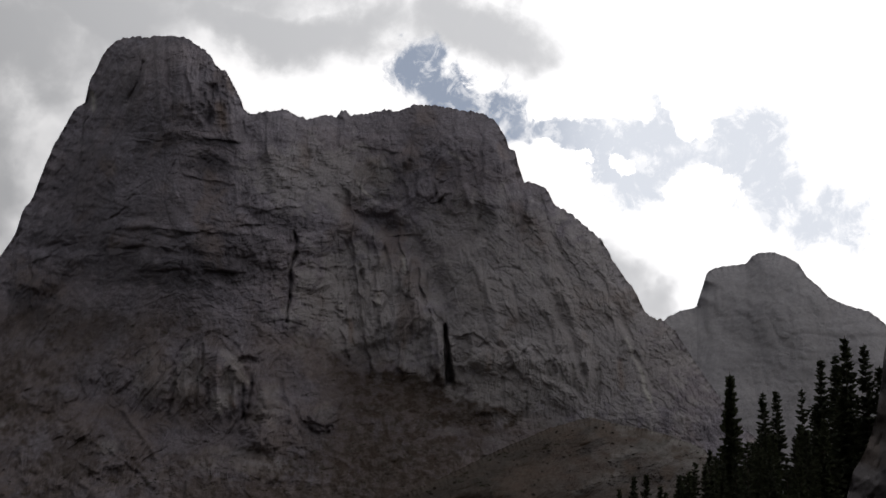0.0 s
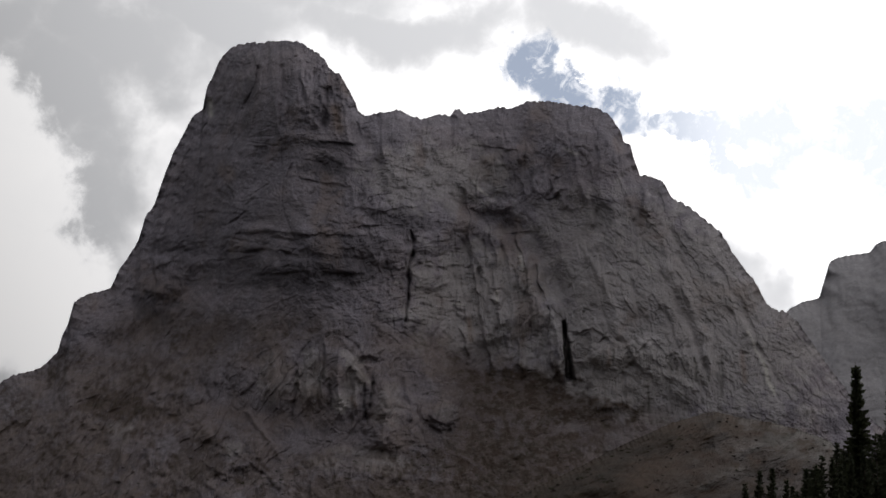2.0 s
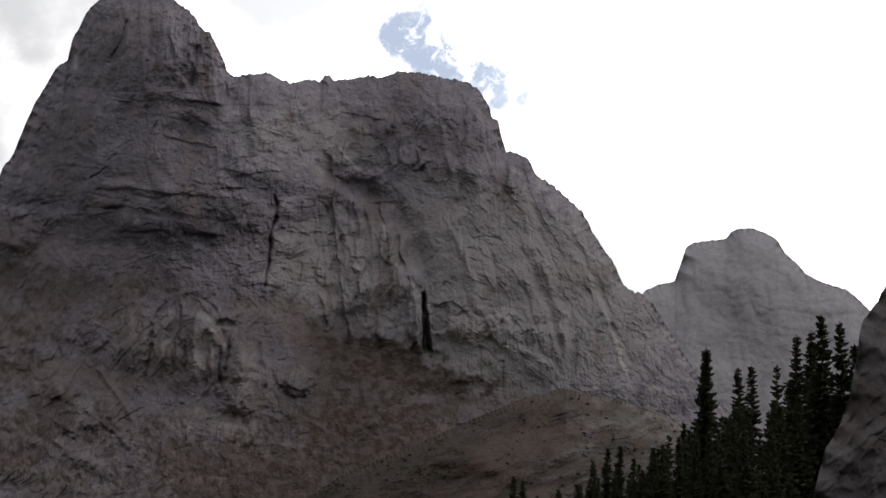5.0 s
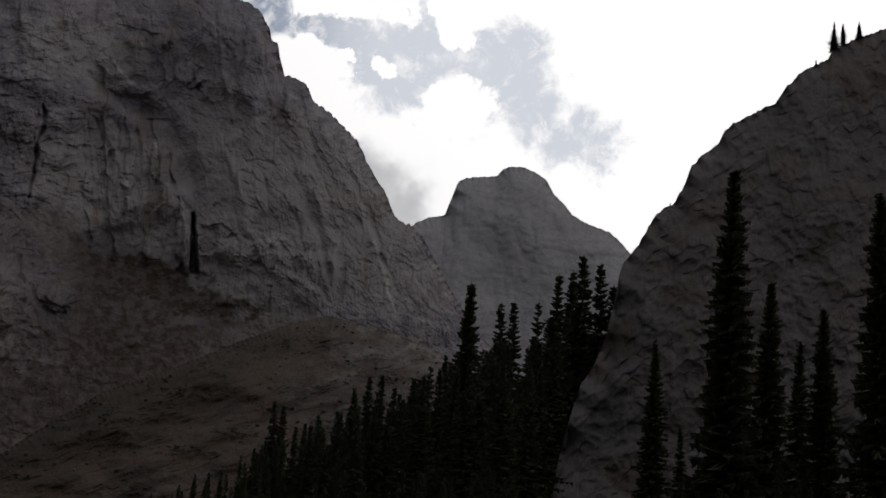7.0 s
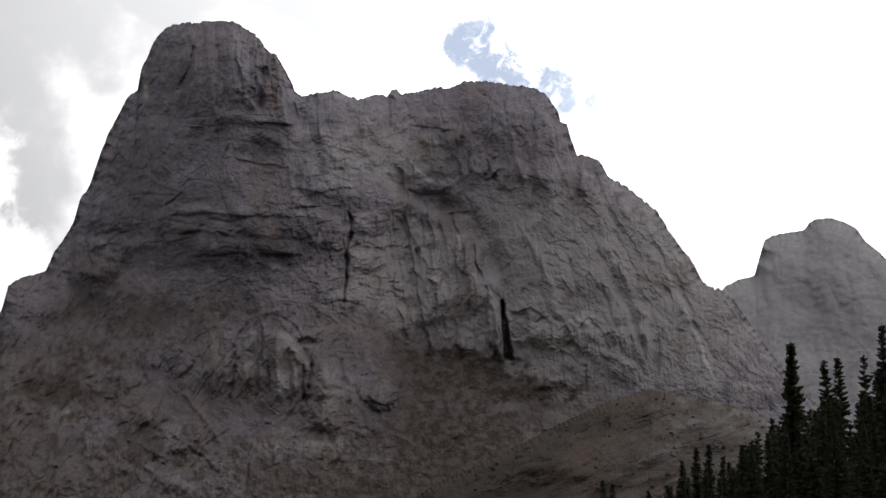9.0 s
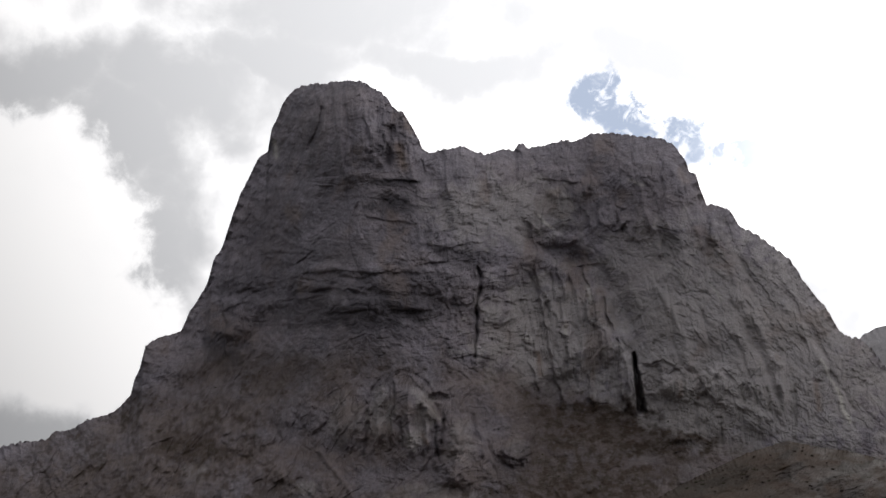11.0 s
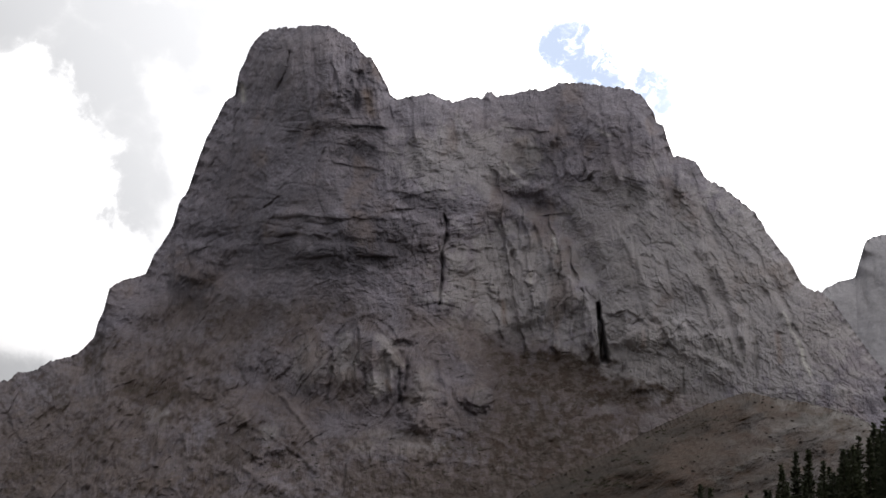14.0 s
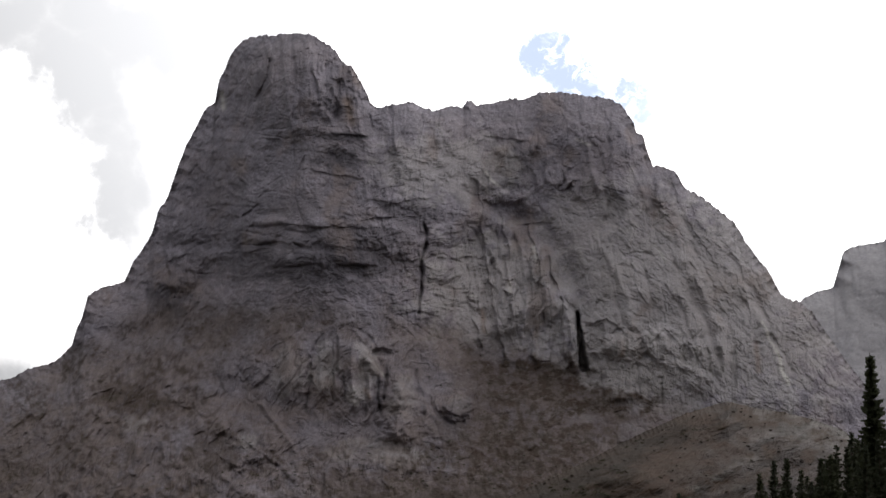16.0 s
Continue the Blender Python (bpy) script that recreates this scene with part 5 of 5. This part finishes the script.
# ---- the scree spur below the face
def scree_hill():
    ridge = [(-95.8, 21.7), (-61.8, 44.3), (-27.4, 71.6), (-3.1, 89.5), (22.2, 101.1), (44.9, 112.8), (62.0, 122.1), (88.0, 134.1), (108.7, 140.6), (120.8, 137.7), (138.9, 135.3), (151.2, 132.2), (166.4, 127.1), (172.5, 123.0), (184.8, 114.8), (212.6, 95.5), (258.4, 68.5)]
    foot = [(ridge[0][0], 0.0), (ridge[-1][0], 0.0)]
    f = Face(800.0, 640.0, ridge, foot, 0.55, 300, 8.0)
    f.crest(0.9, 5.0, 9)
    X, Z = f.X, f.Z
    f.slope(0.60 + 0 * Z)
    f.edge(16, 7)
    p = f.push
    p += 7 * fbm((X + 0.9 * Z) / 60, (Z - 0.5 * X) / 24, 3, 5)
    p -= 1.8 * (ridged((X + 0.9 * Z) / 26, (Z - 0.55 * X) / 7, 3, 6) - 0.5)
    rock = step(X, 78.7, 120.4) * step(fbm(X / 12, Z / 8, 3, 7), -0.35, 0.3)
    p -= rock * 2.2 * (ridged((X + 0.6 * Z) / 9, (Z - 0.4 * X) / 4, 4, 8, 0.6) - 0.5)
    p += 0.4 * fbm(X / 3.2, Z / 2.4, 4, 9, 0.62)
    f.marks["seep"] = 0.75 * step(fbm((X + 0.9 * Z) / 40, (Z - 0.55 * X) / 9, 4, 12), 0.05, 0.5)
    # dark bands: turf and juniper, with the hollow's shade painted in
    f.mark("seep", [(-45.4, 49.4), (-21.5, 67.6), (-2.5, 81.7), (17.0, 91.5)], 14, 1)
    f.mark("seep", [(17.0, 91.5), (33.8, 100.3), (56.5, 113.4), (79.6, 123.2)], 6, .8)
    f.mark("seep", [(1.4, 66.1), (23.5, 80.3), (46.1, 90.3)], 10, .8)
    f.mark("seep", [(23.5, 80.3), (40.2, 89.8), (59.9, 104.2)], 3, .7)
    f.mark("seep", [(62.7, 107.4), (79.7, 120.2)], 2.5, .6)
    f.mark("seep", [(6.8, 72.1), (23.5, 81.7)], 3, .6)
    f.mark("fresh", [(120.8, 135.4), (139.0, 132.4), (154.2, 128.5), (169.6, 122.2)], 4, .16)
    f.mark("fresh", [(139.3, 124.0), (154.5, 121.9), (169.8, 113.8)], 5, .14)
    f.mark("fresh", [(86.9, 92.7), (101.3, 100.9), (121.7, 111.0)], 2, .12)
    f.mark("fresh", [(121.4, 121.4), (139.3, 124.6), (157.4, 125.1)], 2, .12)
    # the dark hollow again: shrubs and painted shade
    f.mark("seep", [(-41.1, 66.5), (-24.3, 78.9), (-9.7, 88.7), (1.3, 95.9)], 6, 1.0)
    f.mark("seep", [(13.6, 84.9), (28.5, 94.9), (51.3, 105.9)], 3.5, 0.9)
    f.mark("seep", [(53.3, 117.3), (63.6, 121.4), (74.0, 123.9)], 2.5, 0.8)
    f.mark("rust", [(22.6, 93.3), (45.1, 106.2), (68.0, 118.0)], 5, .5)
    bare = step(X + 1.2 * (f.top[None] - Z) - 1.0 * Z + 20 * fbm(X / 26, Z / 14, 4, 11), -20, 40)
    f.marks["earth"] = np.clip(1.0 - 0.75 * rock - 0.6 * bare * step(fbm(X / 9, Z / 5, 4, 13, 0.65), -0.5, 0.4), 0, 1)
    ob = f.finish("scree_hill", scree, 0.35)
    tagged(ob, "brown scree and turf spur with pale broken rock along its crest", "hill")
    return f


spur = scree_hill()


# ------------------------------------------------------------------ growth
def link_mesh(name, verts, faces, material, parent=None, smooth=False):
    me = bpy.data.meshes.new(name)
    me.from_pydata(verts, [], faces)
    me.update()
    if smooth:
        me.polygons.foreach_set("use_smooth", np.ones(len(me.polygons), dtype=bool))
    me.materials.append(material)
    ob = new(name, me)
    ob.parent = parent
    return ob


def conifer(seed, full=1.0, slim=0.12, bare=0.06, fine=1.0):
    """A subalpine fir, one metre of trunk per unit of ten: built 10 m tall, scaled where it stands."""
    rng = random.Random(seed)
    H = 10.0
    root = new("conifer_tree")
    # trunk, slightly bent, with a flared foot
    sides, rings = 8, 14
    bend = rng.uniform(-0.12, 0.12), rng.uniform(-0.12, 0.12)
    V, Fc = [], []

    def axis(h):
        u = h / H
        return bend[0] * math.sin(3 * u), bend[1] * math.sin(2.3 * u)

    for i in range(rings):
        h = H * i / (rings - 1)
        r = 0.115 * (1 - i / (rings - 1)) ** 0.9 + 0.006 + (0.06 if i == 0 else 0)
        cx, cy = axis(h)
        for s in range(sides):
            a = 2 * math.pi * s / sides
            V.append((cx + r * math.cos(a), cy + r * math.sin(a), h - (0.4 if i == 0 else 0)))
    for i in range(rings - 1):
        for s in range(sides):
            t = (s + 1) % sides
            Fc.append((i * sides + s, i * sides + t, (i + 1) * sides + t, (i + 1) * sides + s))
    link_mesh("trunk", V, Fc, bark, root, True)
    # limbs and needle sprays
    LV, LF, CV, CF = [], [], [], []
    h = bare * H
    while h < H * 0.985:
        u = h / H
        reach = H * slim * (1 - u) ** 1.05 * (0.7 + 0.3 * min(1, u / 0.12)) * (1 + 0.28 * math.sin(9 * u + seed) * (1 - u)) + 0.05
        turn0 = rng.uniform(0, 6.28)
        count = 7 if u < 0.8 else 5
        for b in range(count):
            if rng.random() > 0.95 * full:
                continue
            a = turn0 + 2 * math.pi * b / count + rng.uniform(-0.35, 0.35)
            ln = reach * rng.uniform(0.45, 1.22) * (1.25 if rng.random() < 0.08 else 1)
            drop = rng.uniform(0.15, 0.6) if u < 0.75 else rng.uniform(-0.5, 0.15)
            hh = h + rng.uniform(-0.08, 0.08)
            cx, cy = axis(hh)
            dx, dy = math.cos(a), math.sin(a)
            px, py = -dy, dx
            n0 = len(LV)
            w = 0.016 * (1 - u) + 0.004
            end = (cx + dx * ln, cy + dy * ln, hh - drop * ln + 0.22 * ln)
            for sx, sz in ((px, 0), (-px * 0.5, w), (-px * 0.5, -w)):
                LV.append((cx + sx * w, cy + py * w * (1 if sx == px else -0.5), hh + sz))
            LV.append(end)
            LF += [(n0, n0 + 1, n0 + 3), (n0 + 1, n0 + 2, n0 + 3), (n0 + 2, n0, n0 + 3)]
            steps = int((4 + int(ln * 4)) * fine)
            for k in range(steps):
                q = (k + rng.uniform(0.3, 1.0)) / steps
                bx, by = cx + dx * ln * q, cy + dy * ln * q
                bz = hh - drop * ln * q + 0.22 * ln * q * q
                half = (0.32 * ln * (1.05 - q) + 0.07 - 0.04 * u) * rng.uniform(0.7, 1.3) / fine**0.5
                for side in (-1, 1):
                    tip = (bx + side * px * half + dx * half * 0.75, by + side * py * half + dy * half * 0.75, bz - rng.uniform(0.0, 0.5) * half)
                    wd = 0.16 * half + 0.035
                    n = len(CV)
                    CV += [(bx - dx * wd, by - dy * wd, bz + 0.02), (bx + dx * wd, by + dy * wd, bz - 0.03), tip]
                    CF.append((n, n + 1, n + 2))
                n = len(CV)
                hang = rng.uniform(0.10, 0.26) * (1.05 - 0.75 * u)
                CV += [(bx - dx * 0.10 - px * 0.03, by - dy * 0.10 - py * 0.03, bz), (bx + dx * 0.12 + px * 0.03, by + dy * 0.12 + py * 0.03, bz + 0.02),
                       (bx + dx * 0.05 + rng.uniform(-0.06, 0.06), by + dy * 0.05 + rng.uniform(-0.06, 0.06), bz - hang)]
                CF.append((n, n + 1, n + 2))
        h += rng.uniform(0.09, 0.17) * (1.15 - 0.5 * u) / fine**0.5
    tagged(link_mesh("limb_spread", LV, LF, bark, root), kind="stuff")
    link_mesh("crown", CV, CF, needles, root)
    return root


SEEDS = [(1, 0.95, 0.15, 0.05), (2, 0.9, 0.165, 0.04), (3, 0.8, 0.13, 0.07), (4, 0.95, 0.18, 0.03), (5, 0.7, 0.135, 0.06), (6, 0.95, 0.15, 0.04), (7, 0.85, 0.12, 0.05, 2.6), (8, 0.62, 0.12, 0.03, 2.2)]
models = [tagged(conifer(*s), "dark green narrow spruce standing on the valley slope", "tree", "spruces of the valley") for s in SEEDS]
used = set()


def stand(model, x, y, z, height, turn):
    """Put a model, or a copy of it once it is used, at a place with a height in metres."""
    ob = models[model]
    k = height / 10.0
    if model not in used:
        used.add(model)
        ob.scale = (k, k, k)
        ob.location, ob.rotation_euler = (x, y, z), (0, 0, turn)
        return ob
    ob = copy_thing(ob, pose(x, y, z, 0, 0, math.degrees(turn)))
    ob.scale = (k, k, k)
    return ob


def tree_by_tip(az, el, r, model, turn=0.0, label=""):
    """A tree at bearing az and distance r whose tip stands el degrees above the eye."""
    x, y = r * math_sin(az), r * math_cos(az)
    g = float(land_height(np.array([x]), np.array([y]))[0]) - 0.2
    ob = stand(model, x, y, g, 1.6 + r * math.tan(radians(el)) - g, turn)
    return tagged(ob, label) if label else ob


tree_by_tip(12.79, 11.55, 133, 6, 2.0, "tall dark spruce with a ragged narrow crown on the slope")
tree_by_tip(14.0, 10.86, 144, 2, 3.51)
tree_by_tip(14.56, 10.89, 140, 1, 0.94)
tree_by_tip(15.4, 10.98, 144, 4, 3.18)
tree_by_tip(16.08, 12.02, 137, 5, 3.57)
tree_by_tip(16.64, 12.17, 148, 2, 1.0)
tree_by_tip(17.03, 12.77, 144, 0, 2.12, "tall dark spruce with a ragged narrow crown on the slope")
tree_by_tip(17.59, 12.51, 140, 1, 5.46, "tall dark spruce with a ragged narrow crown on the slope")
tree_by_tip(18.09, 11.71, 144, 3, 1.04)
tree_by_tip(9.31, 7.82, 169, 0, 5.22)
tree_by_tip(9.82, 7.9, 173, 5, 1.91)
tree_by_tip(10.5, 7.25, 169, 1, 0.45)
tree_by_tip(8.82, 7.37, 173, 2, 2.25)
tree_by_tip(8.27, 6.46, 176, 3, 3.71)
tree_by_tip(7.56, 6.28, 180, 5, 3.32)
tree_by_tip(11.57, 8.37, 162, 4, 1.96)
tree_by_tip(12.07, 8.82, 158, 2, 4.93)
tree_by_tip(11.19, 7.86, 166, 0, 0.84)
tree_by_tip(19.73, 9.77, 101, 7, 3.67, "slender grey-green spruce before the crag")
tree_by_tip(20.81, 6.68, 101, 2, 2.22)
tree_by_tip(22.46, 16.12, 97, 6, 0.06, "very tall dark spruce before the pale crag")
tree_by_tip(23.94, 12.07, 101, 6, 6.01)
tree_by_tip(25.86, 11.17, 101, 6, 3.48)
tree_by_tip(24.39, 5.61, 79, 3, 5.28, "young light green spruce below the crag")
tree_by_tip(25.09, 9.94, 108, 7, 1.24)
tree_by_tip(27.78, 15.39, 94, 6, 2.8)
tree_by_tip(29.35, 12.42, 101, 1, 1.0)
tree_by_tip(31.63, 13.98, 101, 0, 1.44)
tree_by_tip(17.75, 8.8, 155, 4, 5.09)
tree_by_tip(5.96, 6.62, 600, 1, 0.69)
tree_by_tip(6.29, 6.5, 600, 3, 6.24)


# closed stand of smaller trees below the tall ones
rng = random.Random(12)
for i in range(250):
    az = rng.uniform(0.8, 25.0)
    r = rng.uniform(100, 210) if az < 14 else rng.uniform(80, 170)
    if 18.0 < az < 22.0 or (az > 15.6 and r < 118):
        continue
    top = float(np.interp(az, [0.8, 2.2, 3.5, 5, 7, 9, 11, 13, 15, 16.2, 17.3, 18, 22, 25], [2.9, 3.5, 4.2, 5.0, 6.3, 7.0, 8.2, 9.6, 9.9, 10.8, 11.6, 11.6, 5.2, 5.2]))
    el = top - abs(rng.gauss(0, 0.9)) - 0.2
    x, y = r * math_sin(az), r * math_cos(az)
    g = float(land_height(np.array([x]), np.array([y]))[0])
    hgt = 1.6 + r * math.tan(radians(el)) - g
    if 2.0 < hgt < 26:
        stand(rng.randrange(6), x, y, g - 0.2, hgt, rng.uniform(0, 6.28))


# a near thicket along the foot of the slope
for i in range(78):
    az, r = rng.uniform(6, 31), rng.uniform(50, 90)
    if 16.7 < az < 22.0:
        continue
    top = float(np.interp(az, [6, 9, 14, 17, 20, 31], [3.4, 4.4, 5.2, 4.2, 4.8, 5.4]))
    x, y = r * math_sin(az), r * math_cos(az)
    g = float(land_height(np.array([x]), np.array([y]))[0])
    hgt = 1.6 + r * math.tan(radians(top - abs(rng.gauss(0, 0.5)))) - g
    if 1.0 < hgt < 12:
        stand(rng.randrange(6), x, y, g - 0.2, hgt, rng.uniform(0, 6.28))


# trees on the crag's top
def crag_tree(x, z, height, model, label, wide=1.7):
    p = near_crag.spot(x, z)
    height *= 0.4
    ob = stand(model, p.x, p.y, p.z - 0.15, height, 1.0)
    ob.scale = (height * wide / 10, height * wide / 10, height / 10)
    ob["label"] = label


crag_tree(146.6, 123.7, 8.5, 4, "small wind-bent spruce on the crag's edge")
crag_tree(148.7, 124.9, 6.5, 2, "small spruce on the crag's edge")
crag_tree(142.3, 119.4, 1.6, 1, "tiny krummholz spruce on the crag's edge")
crag_tree(152.4, 127.1, 5, 0, "small spruce on the crag's edge")
crag_tree(109.9, 83.4, 1.2, 1, "tiny krummholz spruce on the crag's edge")
crag_tree(168.6, 135.1, 7, 4, "small spruce on the crag's edge")



def shrubs():
    """Low juniper mats and tufts scattered over the spur."""
    rng = random.Random(5)
    V, Fc = [], []
    spots = [(37.3, 91.2, 20, 5), (-13.8, 79.6, 26, 6), (-26.0, 70.3, 20, 6), (59.2, 117.5, 10, 4), (22.8, 91.8, 10, 4), (45.3, 103.4, 8, 5), (84.2, 88.1, 10, 4), (64.4, 75.3, 26, 7), (36.2, 62.3, 30, 8), (7.4, 63.5, 18, 7), (91.4, 123.9, 5, 4)]
    places = []
    for x, z, n, sp in spots:
        for _ in range(n):
            places.append((x + rng.gauss(0, sp), z + rng.gauss(0, sp * 0.35), rng.uniform(0.8, 2.3)))
    for _ in range(45):
        places.append((rng.uniform(spur.x[0] + 20, spur.x[-1] - 20), rng.uniform(30, 130), rng.uniform(0.3, 1.1)))
    for x, z, size in places:
        c = int(np.clip((x - spur.x[0]) / (spur.x[1] - spur.x[0]), 0, len(spur.x) - 1))
        if z > spur.top[c] - 3:
            continue
        p = spur.spot(x, z)
        for _ in range(46):
            a, r, h = rng.uniform(0, 6.28), size * rng.random() ** 0.5, rng.random()
            o = Vector((p.x + 1.5 * r * math.cos(a), p.y + r * math.sin(a), p.z - 0.2 + size * (0.2 + 0.9 * h * (1 - (r / size) ** 2))))
            n = len(V)
            for _ in range(3):
                V.append((o.x + rng.gauss(0, 0.22), o.y + rng.gauss(0, 0.22), o.z + rng.gauss(0, 0.2)))
            Fc.append((n, n + 1, n + 2))
    ob = link_mesh("shrubs", V, Fc, juniper)
    return tagged(ob, "low dark juniper mats scattered over the scree spur", "shrubs", kind="stuff")


shrubs()


def tufts():
    """Small dark bushes dotted over the soil below the cliffs."""
    rng = random.Random(15)
    V, Fc = [], []
    for cx, cz, n, sx, sz in ((-140, 142, 46, 60, 8), (-60, 150, 40, 40, 14), (-190, 160, 20, 30, 12), (10, 165, 26, 40, 20), (-250, 140, 20, 40, 10), (0, 222, 18, 40, 6), (-230, 262, 16, 50, 8)):
        for _ in range(n):
            p = great.spot(cx + rng.gauss(0, sx), cz + rng.gauss(0, sz))
            size = rng.uniform(0.5, 1.3)
            for _ in range(26):
                a, r = rng.uniform(0, 6.28), size * rng.random() ** 0.5
                o = (p.x + 1.4 * r * math.cos(a), p.y + r * math.sin(a), p.z - 0.2 + size * rng.uniform(0.1, 1.0))
                n0 = len(V)
                V.extend((o[0] + rng.gauss(0, 0.26), o[1] + rng.gauss(0, 0.26), o[2] + rng.gauss(0, 0.22)) for _ in range(3))
                Fc.append((n0, n0 + 1, n0 + 2))
    ob = link_mesh("bushes", V, Fc, juniper)
    return tagged(ob, "small dark bushes dotted over brown soil below the cliffs", "shrubs", kind="stuff")


tufts()


def boulders():
    """Loose blocks strewn over the spur."""
    rng = random.Random(8)
    V, Fc = [], []
    for i in range(700):
        c = rng.randrange(30, len(spur.x) - 30)
        z = spur.top[c] - abs(rng.gauss(0, 26)) - 1
        if z < 20:
            continue
        p = spur.spot(spur.x[c], z)
        s = 0.25 + 0.9 * rng.random() ** 4
        n = len(V)
        for dx in (-1, 1):
            for dy in (-1, 1):
                for dz in (-1, 1):
                    j = rng.uniform(0.5, 1.0)
                    V.append((p.x + dx * s * j * rng.uniform(0.7, 1.3), p.y + dy * s * j, p.z + dz * s * j * 0.7))
        for q in ((0, 1, 3, 2), (4, 6, 7, 5), (0, 4, 5, 1), (2, 3, 7, 6), (0, 2, 6, 4), (1, 5, 7, 3)):
            Fc.append(tuple(n + k for k in q))
    ob = link_mesh("boulders", V, Fc, scree)
    return tagged(ob, "loose pale grey limestone blocks strewn over the spur", "boulders", kind="stuff")


boulders()
